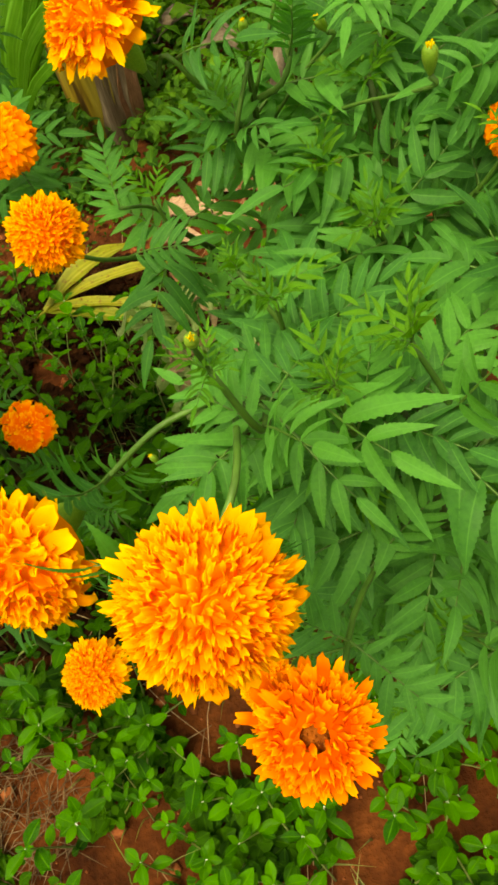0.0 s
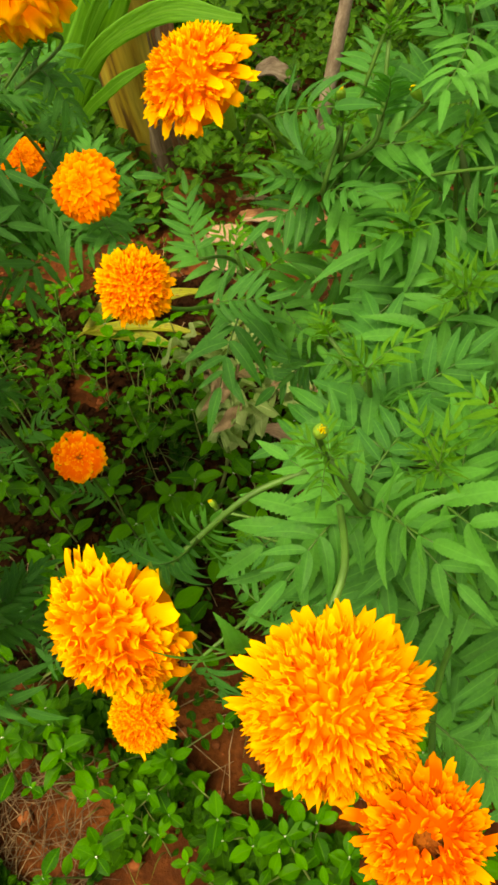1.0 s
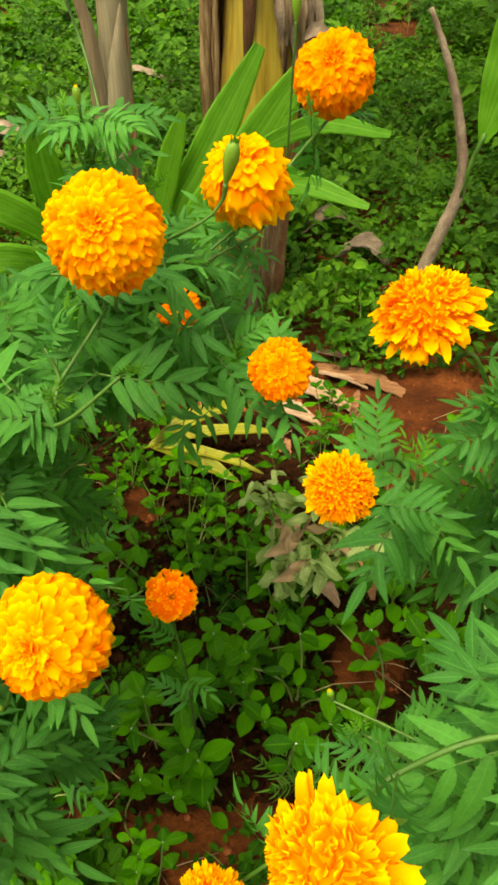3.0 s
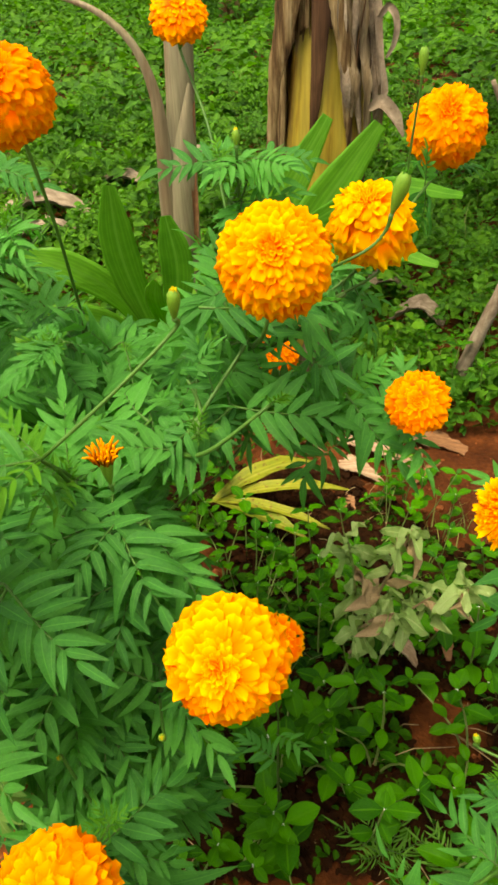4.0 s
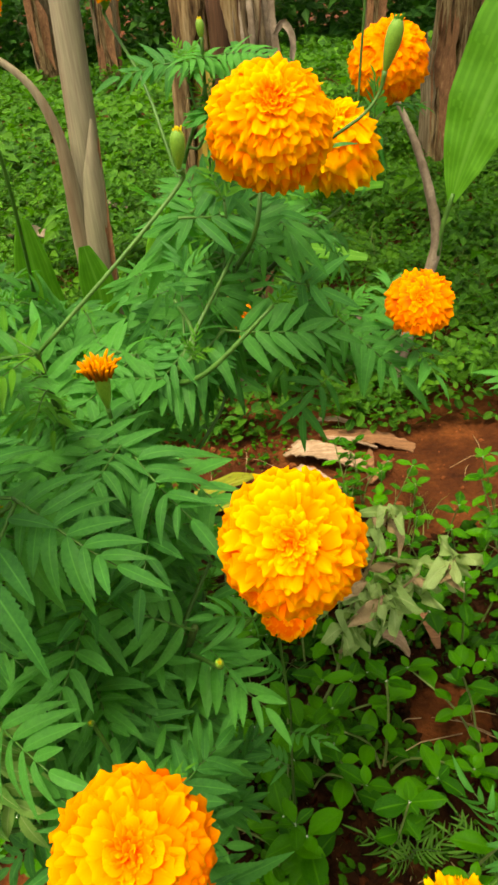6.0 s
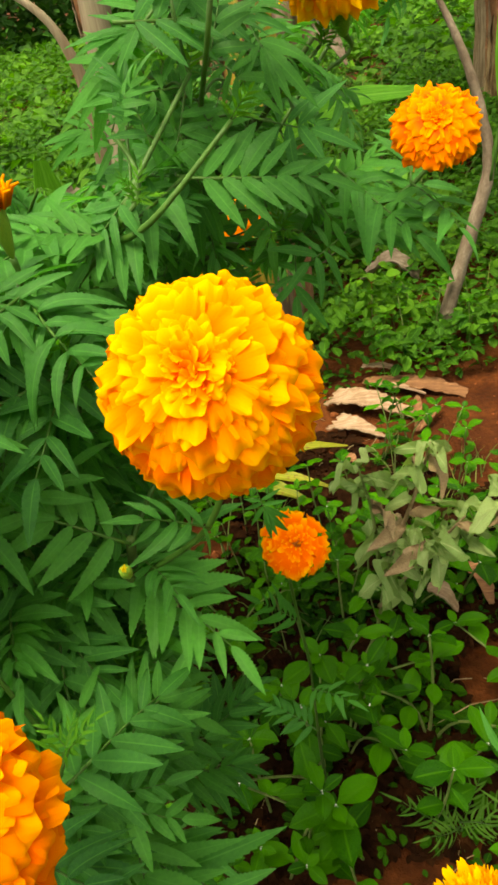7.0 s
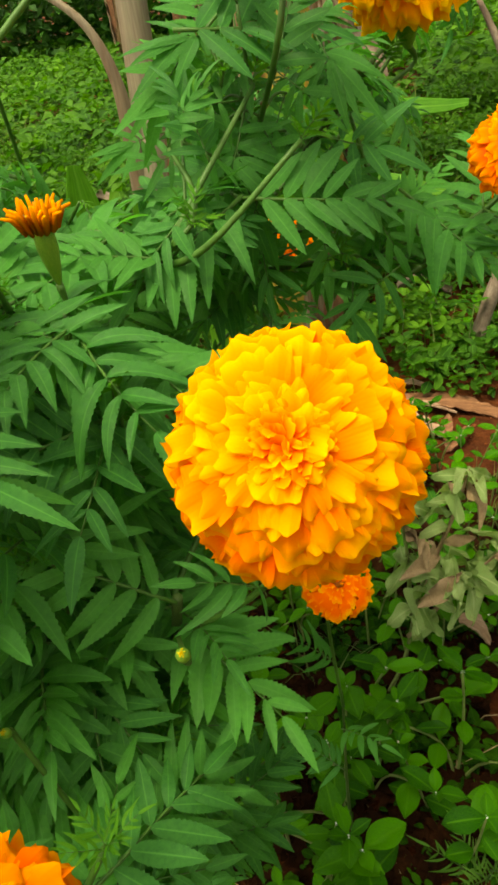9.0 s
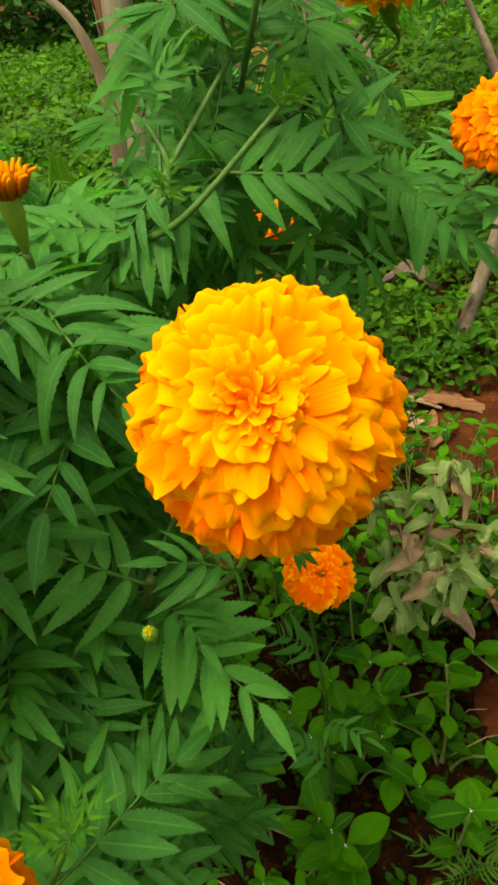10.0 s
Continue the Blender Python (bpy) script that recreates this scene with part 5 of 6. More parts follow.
def thick_banana():
    b = root("banana_plant", (-0.312, 1.97, 0), "thick banana stem, olive yellow with peeling brown sheaths", "banana plant")
    at = Vector(b.location)
    loc = lambda pts: [Vector(p) - at for p in pts]
    part("stem_core", column([(0.0, 0, -0.03), (0.02, 0, 0.17), (0.05, 0, 0.5), (0.072, 0, 0.75), (0.076, 0, 1.1), (0.076, 0, 1.9)], [0.076, 0.082, 0.10, 0.112, 0.110, 0.10, 0.085, 0.07], 0.12, 3.0, FLESH), b)
    for k, (z0, z1, a0, a1, r0, r1, mat) in enumerate(((0.0, 0.46, 250, 318, 0.080, 0.100, ASH), (0.0, 0.58, 300, 362, 0.082, 0.108, TAN), (0.46, 1.40, 184, 214, 0.111, 0.109, BARK), (0.95, 1.5, 206, 244, 0.112, 0.109, BARK), (0.52, 1.30, 166, 190, 0.113, 0.111, UMBER), (1.00, 1.7, 224, 296, 0.111, 0.106, UMBER), (0.94, 1.5, 218, 252, 0.114, 0.110, BARK),
                                                         (0.55, 1.25, 302, 372, 0.108, 0.112, UMBER), (0.50, 1.4, 20, 110, 0.112, 0.12, BARK), (0.0, 0.7, 120, 200, 0.085, 0.118, BARK), (1.15, 1.95, 180, 330, 0.115, 0.10, BARK))):
        part("sheath", sheath((0.03, 0, 0.045), r0, r1, z0, z1, a0, a1, k + 1.5, mat, 0.020), b, None, "dry peeling leaf sheath")
    # broad torn plates whose edges lean in over the flesh towards the top
    part("sheath", strip(loc([(-0.378, 1.884, 0.44), (-0.374, 1.870, 0.66), (-0.360, 1.858, 0.84), (-0.328, 1.844, 1.00), (-0.304, 1.840, 1.25)]), [0.006, 0.012, 0.014, 0.030, 0.055], BARK, (-0.25, -1, 0), -0.35, "sheath", 0.004, 0.03, 0.02, 0.30), b, None, "torn brown plate of dry sheath")
    part("sheath", strip(loc([(-0.176, 1.880, 0.66), (-0.185, 1.862, 0.78), (-0.200, 1.850, 0.92), (-0.222, 1.846, 1.06), (-0.235, 1.846, 1.30)]), [0.004, 0.010, 0.014, 0.026, 0.050], BARK, (0.3, -1, 0), -0.35, "sheath", 0.004, 0.03, 0.02, 0.30), b, None, "torn brown plate of dry sheath")
    # the dark tongue that hangs down over the yellow flesh
    part("sheath", strip(loc([(-0.248, 1.846, 1.10), (-0.250, 1.842, 1.00), (-0.256, 1.846, 0.87), (-0.262, 1.852, 0.79), (-0.273, 1.860, 0.69)]), [0.030, 0.022, 0.016, 0.013, 0.002], UMBER, (0.1, -1, 0), -0.25, "sheath", 0.003, 0.12), b, None, "dark brown tongue of dry sheath")
    # crumpled grey folds on the sunny side
    g = random.Random(19)
    for k in range(8):
        x = -0.208 + 0.011 * k
        y = 1.868 + 0.0016 * k * k * 0.5
        low = 0.74 + 0.05 * g.random() - 0.008 * k
        part("dry_strip", strip(loc([(x - 0.004, y, 1.06 + 0.03 * g.random()), (x + g.uniform(-0.006, 0.006), y - 0.016, 0.98), (x + 0.006 + g.uniform(-0.008, 0.008), y - 0.006, 0.90), (x + 0.016 + g.uniform(-0.006, 0.006), y - 0.018, 0.83), (x + 0.022, y - 0.004, low)]), [0.007, 0.011, 0.008, 0.012, 0.003], ASH if k % 3 else SLAB, (0.25 + 0.08 * k, -1, 0), g.choice((-0.7, 0.8)), "dry_strip", 0.002, 0.3), b, None, "crumpled grey fold of dry sheath")
    part("dry_strip", strip(loc([(-0.135, 1.885, 1.06), (-0.130, 1.875, 0.977), (-0.117, 1.87, 0.884), (-0.104, 1.87, 0.815), (-0.118, 1.865, 0.765)]), [0.008, 0.010, 0.008, 0.009, 0.004], SLAB, (0.5, -1, 0), 0.5), b, None, "pale hanging strip of dry sheath")
    part("dry_curl", strip(loc([(-0.125, 1.875, 0.965), (-0.108, 1.87, 0.985), (-0.092, 1.868, 0.972), (-0.085, 1.868, 0.945), (-0.090, 1.87, 0.912), (-0.104, 1.872, 0.885)]), [0.005, 0.008, 0.008, 0.007, 0.006, 0.003], SLAB, (0.3, -1, 0), 0.4), b, None, "curled grey dry leaf end")
    part("dry_curl", strip(loc([(-0.136, 1.862, 0.780), (-0.108, 1.855, 0.796), (-0.074, 1.85, 0.765), (-0.052, 1.845, 0.722)]), [0.006, 0.016, 0.014, 0.003], SLAB, (0.2, -1, 0.5), 0.5), b, None, "pale curled dry leaf end")
    shade_crown(b, 1.85, [(-12, 1.8), (28, 2.0), (75, 1.9), (118, 1.7)], 4)


def young_banana():
    b = root("banana_sucker", (-0.712, 2.22, 0), "young banana stem, grey and pinkish with folded sheaths", "banana plant")
    part("stem_core", column([(0.0, 0, -0.03), (0.01, 0, 0.3), (0.025, 0, 0.6), (0.05, 0, 1.0), (0.085, 0, 1.8)], [0.054, 0.050, 0.045, 0.042, 0.039, 0.033], 0.10, 9.0, GREYSTEM, 22, 0.03), b)
    at = Vector(b.location)
    loc = lambda pts: [Vector(p) - at for p in pts]
    part("petiole", strip(loc([(-0.722, 2.155, 0.20), (-0.726, 2.150, 0.45), (-0.722, 2.142, 0.62), (-0.728, 2.135, 0.76), (-0.766, 2.130, 0.876), (-0.836, 2.125, 0.952), (-0.926, 2.12, 0.996), (-1.08, 2.12, 1.03)]), [0.030, 0.028, 0.022, 0.016, 0.011, 0.009, 0.007, 0.004], GREYSTEM, (0.3, -1, 0.3), -0.55, "petiole", 0.004), b, None, "grey leaf stalk splitting off the stem")
    part("sheath", strip(loc([(-0.690, 2.150, 0.30), (-0.672, 2.140, 0.50), (-0.655, 2.138, 0.64), (-0.630, 2.142, 0.79)]), [0.034, 0.036, 0.028, 0.004], GREYSTEM, (0.2, -1, 0), -0.5, "sheath", 0.003), b, None, "pinkish folded sheath")
    part("sheath", strip(loc([(-0.655, 2.166, 0.30), (-0.645, 2.160, 0.48), (-0.640, 2.158, 0.62), (-0.622, 2.150, 0.74)]), [0.006, 0.009, 0.008, 0.002], TAN, (0.5, -1, 0), 0.4, "sheath", 0.002, 0.1, 0, 0.4), b, None, "torn brown edge of a sheath")


def dead_sucker():
    """The bent grey stem with one green leaf beside the path of bare soil."""
    b = root("banana_shoot", (0.160, 1.85, 0), "thin bent grey banana shoot with one green leaf", "banana plant")
    at = Vector(b.location)
    loc = lambda pts: [Vector(p) - at for p in pts]
    line = glide(loc([(0.150, 1.85, -0.01), (0.190, 1.85, 0.16), (0.240, 1.85, 0.34), (0.266, 1.85, 0.46), (0.244, 1.85, 0.58), (0.208, 1.85, 0.69), (0.172, 1.85, 0.77), (0.135, 1.85, 0.84)]), 6)
    k = len(line)
    s = Shape()
    s.tube(line, [0.021 * (1 - 0.74 * i / (k - 1)) * (1 + 0.06 * math.sin(i * 2.1)) for i in range(k)], 12)
    part("stem_core", s.mesh("stem_core", SLAB), b)
    s = Shape()
    s.tube(glide(loc([(0.266, 1.845, 0.43), (0.278, 1.84, 0.51), (0.298, 1.84, 0.585)]), 4), [0.010, 0.008, 0.007, 0.007, 0.006, 0.006, 0.006, 0.006, 0.005], 8)
    part("petiole", s.mesh("petiole", STEM), b)
    part("leaf", strip(loc([(0.294, 1.84, 0.565), (0.318, 1.84, 0.66), (0.355, 1.84, 0.78), (0.42, 1.84, 0.93), (0.50, 1.85, 1.08), (0.59, 1.87, 1.20)]), [0.010, 0.050, 0.085, 0.10, 0.09, 0.02], BLADE, (-0.3, -1, 0.2), 0.12, "leaf", 0.0015, 0.1), b, None, "broad green banana leaf")


def far_bananas():
    for x, y, R, lean, seed in ((0.97, 4.5, 0.17, 0.05, 1), (1.5, 4.9, 0.12, 0.12, 2), (-2.89, 11, 0.17, 0.04, 3), (-1.92, 10.13, 0.14, 0.1, 4), (1.54, 11, 0.11, 0.03, 5)):
        b = root("banana_plant", (x, y, 0), "old banana stem wrapped in brown dry sheaths", "banana plant", "banana stems behind the bed")
        part("stem_core", column([(0, 0, -0.05), (lean * 0.4, 0, 0.6), (lean, 0, 1.4), (lean * 1.4, 0, 2.4)], [R, R * 0.92, R * 0.85, R * 0.7], 0.16, seed, BARK, 18, 0.06), b)
        for k in range(5):
            a = 175 + 38 * k
            z0 = rng.uniform(0, 0.5)
            part("sheath", sheath((0, 0, lean * 0.7), R * 0.98, R * 1.08, z0, z0 + rng.uniform(0.5, 1.1), a, a + 48, seed * 7 + k, (ASH, TAN, BARK)[k % 3], 0.04, 0.12), b)
        shade_crown(b, 2.35, [(seed * 40 + 72 * k, rng.uniform(1.5, 2.2)) for k in range(5)], seed)
        part("dry_leaf", strip([(0.06, -R, 1.1), (0.12, -R - 0.06, 0.9), (0.10, -R - 0.05, 0.55), (0.14, -R - 0.06, 0.3)], [0.02, 0.06, 0.05, 0.01], TAN, (0, -1, 0), 0.4, "dry_leaf", 0.002, 0.2), b)


def shade_crown(b, z, leaves, seed):
    """Broad arching leaves at the head of a banana stem: stalk, blade, and a lower tip. Unseen, added to cast shade."""
    g = random.Random(seed)
    for turn, length in leaves:
        c, s_ = math.cos(radians(turn)), math.sin(radians(turn))
        rise = g.uniform(0.35, 0.6)
        pts = [(c * length * t, s_ * length * t, z + rise * length * (1.7 * t - 1.75 * t * t)) for t in (0.0, 0.18, 0.4, 0.7, 1.0)]
        part("leaf", strip(pts, [0.02, 0.05, 0.24, 0.27, 0.03], BLADE, (0, 0, 1), 0.25, "leaf", 0.002, 0.08), b, None, "broad green banana leaf")


for make in (thick_banana, young_banana, dead_sucker, far_bananas):
    make()


# ---------------------------------------------------------------- strap leaves and litter
def pleated_clump(name, at, leaves, label):
    b = root(name, at, label, "seedling palm")
    c = Vector(at)
    for pts, w in leaves:
        part("leaf", strip([Vector(p) - c for p in pts], [0.006, w * 0.4, w * 0.85, w, w * 0.95, w * 0.3], BLADE, (0, -1, 0.45), 0.1, "leaf", 0.001, 0.05, 0.22), b)


pleated_clump("palm_seedling", (-0.52, 1.78, 0.02), [
    ([(-0.52, 1.78, 0.01), (-0.455, 1.76, 0.365), (-0.36, 1.75, 0.545), (-0.225, 1.75, 0.79)], 0.045),
    ([(-0.52, 1.78, 0.01), (-0.40, 1.72, 0.37), (-0.26, 1.70, 0.56), (-0.110, 1.68, 0.79)], 0.050),
    ([(-0.52, 1.78, 0.01), (-0.34, 1.70, 0.47), (-0.12, 1.56, 0.685), (0.045, 1.40, 0.73)], 0.020),
    ([(-0.52, 1.78, 0.01), (-0.37, 1.68, 0.41), (-0.15, 1.54, 0.575), (0.020, 1.42, 0.585)], 0.022),
    ([(-0.52, 1.78, 0.01), (-0.41, 1.69, 0.30), (-0.29, 1.61, 0.42), (-0.19, 1.57, 0.475)], 0.013),
    ([(-0.52, 1.78, 0.01), (-0.50, 1.76, 0.32), (-0.45, 1.74, 0.52), (-0.40, 1.72, 0.66)], 0.030),
], "palm-like seedling with long pleated green leaves by the banana stem")
pleated_clump("palm_seedling", (-0.68, 1.86, 0.02), [
    ([(-0.68, 1.86, 0.01), (-0.735, 1.78, 0.30), (-0.755, 1.74, 0.47), (-0.745, 1.70, 0.65)], 0.050),
    ([(-0.68, 1.86, 0.01), (-0.640, 1.80, 0.26), (-0.615, 1.77, 0.42), (-0.627, 1.75, 0.56)], 0.046),
    ([(-0.68, 1.86, 0.01), (-0.78, 1.78, 0.30), (-0.88, 1.72, 0.42), (-1.0, 1.68, 0.48)], 0.044),
    ([(-0.68, 1.86, 0.01), (-0.79, 1.74, 0.24), (-0.90, 1.64, 0.32), (-1.02, 1.56, 0.30)], 0.040),
    ([(-0.68, 1.86, 0.01), (-0.66, 1.74, 0.26), (-0.645, 1.64, 0.38), (-0.62, 1.58, 0.46)], 0.030),
], "palm-like seedling with pleated green leaves")


def yellow_fan():
    at = Vector((-0.440, 1.238, 0.045))
    b = root("palm_frond", at, "yellowing fan-shaped palm seedling leaf lying low", "palm leaf")
    for tip, w, h in (((-0.131, 1.295), 0.020, 0.056), ((-0.167, 1.160), 0.016, 0.052), ((-0.215, 1.127), 0.023, 0.046), ((-0.219, 1.391), 0.028, 0.060)):
        t = Vector((tip[0], tip[1], 0.085)) - at
        part("leaflet", strip([(0, 0, 0.03), (t.x * 0.35, t.y * 0.35, h), (t.x * 0.7, t.y * 0.7, h * 1.05), t], [0.006, w, w * 0.9, 0.002], FAN, (0, 0, 1), 0.35, "leaflet", 0.001, 0.05), b)
    part("stalk", strip([(-0.06, 0.03, -0.035), (-0.02, 0.01, 0.01), (0.02, 0.0, 0.035)], [0.006, 0.006, 0.005], FAN, (0, 0, 1), 0.4), b)


yellow_fan()


def litter(name, pts, widths, mat, label, cup=0.22, ripple=0.07):
    at = Vector(pts[0])
    at.z = 0
    pts = [(x, y, z + ground_height(x, y)) for x, y, z in pts]
    ob = new(name, strip([Vector(p) - at for p in pts], widths, mat, (0, 0, 1), cup, name, 0.003, ripple, 0.035, 0.34))
    ob.location = at
    return tagged(ob, label, "dry leaf", "dry leaf litter on the soil")


litter("dry_leaf", [(-0.158, 1.555, 0.022), (-0.10, 1.525, 0.038), (-0.03, 1.490, 0.032), (0.030, 1.462, 0.012)], [0.036, 0.036, 0.030, 0.012], PALE, "broad bleached dry leaf strip on red soil")
litter("dry_leaf", [(-0.156, 1.455, 0.020), (-0.105, 1.425, 0.026), (-0.045, 1.390, 0.010)], [0.036, 0.024, 0.004], PALE, "bleached triangular scrap of dry leaf on red soil")
litter("dry_leaf", [(0.026, 1.398, 0.010), (0.033, 1.430, 0.024), (0.039, 1.475, 0.038), (0.045, 1.52, 0.030)], [0.003, 0.010, 0.009, 0.002], TAN, "small curled pinkish dry leaf", 0.6)
litter("dry_leaf", [(0.030, 1.398, 0.010), (0.052, 1.420, 0.022), (0.074, 1.447, 0.030), (0.094, 1.475, 0.020)], [0.003, 0.011, 0.010, 0.002], TAN, "small curled pinkish dry leaf", 0.6)
litter("dry_leaf", [(-0.070, 1.632, 0.012), (0.0, 1.600, 0.024), (0.08, 1.578, 0.020), (0.165, 1.545, 0.004)], [0.014, 0.026, 0.030, 0.018], TAN, "long brown dry leaf strip half buried in red soil", 0.12)
litter("dry_leaf", [(-0.06, 1.585, 0.030), (0.01, 1.565, 0.034), (0.07, 1.548, 0.016)], [0.006, 0.010, 0.003], PALE, "thin pale dry leaf strip")
litter("dry_leaf", [(-0.07, 1.690, 0.025), (-0.02, 1.672, 0.030), (0.03, 1.660, 0.012)], [0.008, 0.012, 0.004], PALE, "thin pale dry leaf strip")
litter("dry_leaf", [(-0.148, 1.335, 0.012), (-0.134, 1.305, 0.022), (-0.120, 1.26, 0.012)], [0.012, 0.020, 0.006], TAN, "brown scrap of dry leaf")
litter("dry_leaf", [(0.03, 0.98, 0.03), (0.06, 0.93, 0.06), (0.07, 0.88, 0.03)], [0.010, 0.016, 0.005], TAN, "dry leaf scrap among weeds")
litter("dry_leaf", [(-0.040, 0.828, 0.13), (-0.018, 0.820, 0.125), (0.002, 0.812, 0.09)], [0.008, 0.016, 0.005], PALE, "pale dry leaf caught among weeds")
for x, y, a, le, w in ((-1.55, 3.05, 10, 0.42, 0.085), (-1.30, 3.45, -5, 0.34, 0.06), (-1.70, 3.30, 20, 0.40, 0.07), (-1.45, 2.80, 30, 0.30, 0.05), (-1.10, 3.95, 0, 0.40, 0.05), (-0.35, 6.3, 5, 0.7, 0.06), (-0.05, 2.35, 10, 0.20, 0.05), (0.06, 2.15, -15, 0.16, 0.05)):
    c, s_ = math.cos(radians(a)), math.sin(radians(a))
    litter("dry_sheath", [(x - c * le / 2, y - s_ * le / 2, 0.06), (x, y, 0.11), (x + c * le / 2, y + s_ * le / 2, 0.05)], [w * 0.7, w, w * 0.6], SLAB, "piece of weathered grey banana sheath on the ground", 0.4)


# ---------------------------------------------------------------- weeds
def speck_mesh():
    """A pinch of tiny white flowers at a weed's tip."""
    g = random.Random(2)
    s = Shape()
    for k in range(6):
        c = Vector((g.uniform(-1, 1), g.uniform(-1, 1), g.uniform(0.2, 0.9)))
        for a in (0.0, 1.57):
            d = Vector((math.cos(a), math.sin(a), 0.1)) * 0.36
            e = d.cross(Vector((0, 0, 1))) * 0.45
            s.grid([[c - d - e, c - d + e], [c - e, c + e - Vector((0, 0, 0.1))], [c + d - e, c + d + e]])
    return s.mesh("floret", plain("white_floret", [(0.3, (0.55, 0.60, 0.50)), (0.7, (0.80, 0.82, 0.76))], 200, 0.5, 0.0003))


SPECK = speck_mesh()


def weed_proto(seed, height, nodes, size, label):
    r = random.Random(seed)
    b = root("weed_plant", (0, 0, 0), label, "weed", "weeds on the bed")
    heads = [(0.0, 0.0, 1.0)] if seed % 2 else [(0.0, 0.0, 1.0), (0.45, 0.25, 0.72), (-0.35, 0.35, 0.62)]
    for hx, hy, hs in heads:
        tip = Vector((hx * height + r.uniform(-0.02, 0.02), hy * height + r.uniform(-0.02, 0.02), height * hs))
        line = glide([(0, 0, -0.01), (tip.x * 0.3, tip.y * 0.3, tip.z * 0.55), tip], 4)
        s = Shape()
        s.tube(line, [0.0022 - 0.0001 * i for i in range(len(line))], 5)
        part("stem", s.mesh("stem", WEEDSTEM), b)
        turn = r.uniform(0, 3)
        for k in range(nodes + 1):
            f = 1 - max(0, k - 1) * 0.26
            q = line[max(1, round(f * (len(line) - 1)))]
            for h in (0, 1):
                a = turn + 1.57 * k + math.pi * h + r.uniform(-0.45, 0.45)
                le = size * (0.62 if k == 0 else 1.05) * r.uniform(0.68, 1.22)
                up = r.uniform(0.25, 0.8) if k == 0 else r.uniform(-0.15, 0.5)
                m = frame_of((math.cos(a), math.sin(a), up), (0, 0, 1), q) @ Matrix.Diagonal((le, le, le, 1))
                part("leaf", r.choice(OVAL), b, m)
        part("floret", SPECK, b, Matrix.Translation(tip) @ Matrix.Diagonal((0.0019, 0.0019, 0.0019, 1)), "pinch of tiny white flowers")
    return b


PROTO = [weed_proto(k, h, n, sz, "low broad-leaved weed with glossy bright green leaves") for k, h, n, sz in ((1, 0.20, 3, 0.044), (2, 0.21, 3, 0.040), (3, 0.17, 2, 0.045), (4, 0.18, 2, 0.038), (5, 0.23, 4, 0.043))]
BARE = [((-0.095, 0.339), 0.045), ((-0.027, 0.354), 0.045), ((-0.005, 0.285), 0.045), ((-0.136, 0.279), 0.045), ((0.023, 0.236), 0.045), ((-0.43, 0.25), 0.08), ((-0.30, 0.13), 0.06), ((0.06, 0.12), 0.06), ((0.22, 0.13), 0.06), ((-0.08, 0.36), 0.04), ((-0.64, 0.46), 0.10), ((0.11, 1.45), 0.18), ((0.17, 1.36), 0.16), ((-0.42, 1.11), 0.06), ((0.03, 1.44), 0.10), ((-0.10, 1.42), 0.11), ((-0.32, 1.25), 0.10), ((-0.20, 1.22), 0.10), ((-0.24, 1.36), 0.07), ((-0.16, 1.32), 0.06), ((0.06, 0.75), 0.06)]


def open_soil(x, y, spare=0.0):
    return any(math.hypot(x - c[0], y - c[1]) < d + spare for c, d in BARE)


def weeds():
    r = random.Random(77)
    spots = []
    tries = 0
    while len(spots) < 262 and tries < 12000:
        tries += 1
        x, y = r.uniform(-1.05, 0.45), r.uniform(0.06, 1.32)
        if open_soil(x, y) or noise.noise(Vector((x * 3.1, y * 3.1, 4.0))) < -0.22 or (x > -0.12 and 0.42 < y < 0.95 and r.random() < 0.7):
            continue
        if any((x - a) ** 2 + (y - b) ** 2 < (0.030 if y < 0.40 else 0.074 if y < 0.92 else 0.056) ** 2 for a, b in spots):
            continue
        spots.append((x, y))
    # the whorls that stand out over the rest
    tall = [(-0.269, 0.69), (-0.182, 0.645), (-0.288, 0.565), (-0.230, 0.560), (-0.267, 0.482), (-0.169, 0.503), (-0.064, 0.665), (-0.050, 0.60), (-0.320, 0.458), (-0.175, 0.458), (-0.083, 0.543), (-0.214, 0.61), (-0.325, 0.605), (-0.432, 0.60), (-0.105, 0.617), (-0.375, 0.52), (-0.205, 0.72), (-0.12, 0.70)]
    edge = [(0.0, 1.335), (-0.03, 1.30), (-0.015, 1.645), (0.05, 1.75), (0.13, 1.78), (-0.03, 1.80), (0.20, 1.70), (0.10, 1.90), (0.24, 1.86), (-0.10, 0.80), (-0.05, 0.90), (-0.16, 0.92), (0.05, 1.28)]
    spots = tall + edge + [q for q in spots if all((q[0] - c[0]) ** 2 + (q[1] - c[1]) ** 2 > 0.062 ** 2 for c in tall)]
    used = set()
    for i, (x, y) in enumerate(spots):
        k = i % 5
        sc = r.uniform(0.8, 1.15) * (0.74 if y < 0.40 else 1.0 if y < 0.92 else 0.84)
        m = pose(x, y, ground_height(x, y), r.uniform(-16, 16), r.uniform(-16, 16), r.uniform(0, 360))
        if k not in used:
            used.add(k)
            PROTO[k].matrix_basis = m
            continue
        ob = copy_thing(PROTO[k], m)
        ob.scale = (sc, sc, sc * (0.9 if 0.40 <= y < 0.92 else 1.0))


weeds()


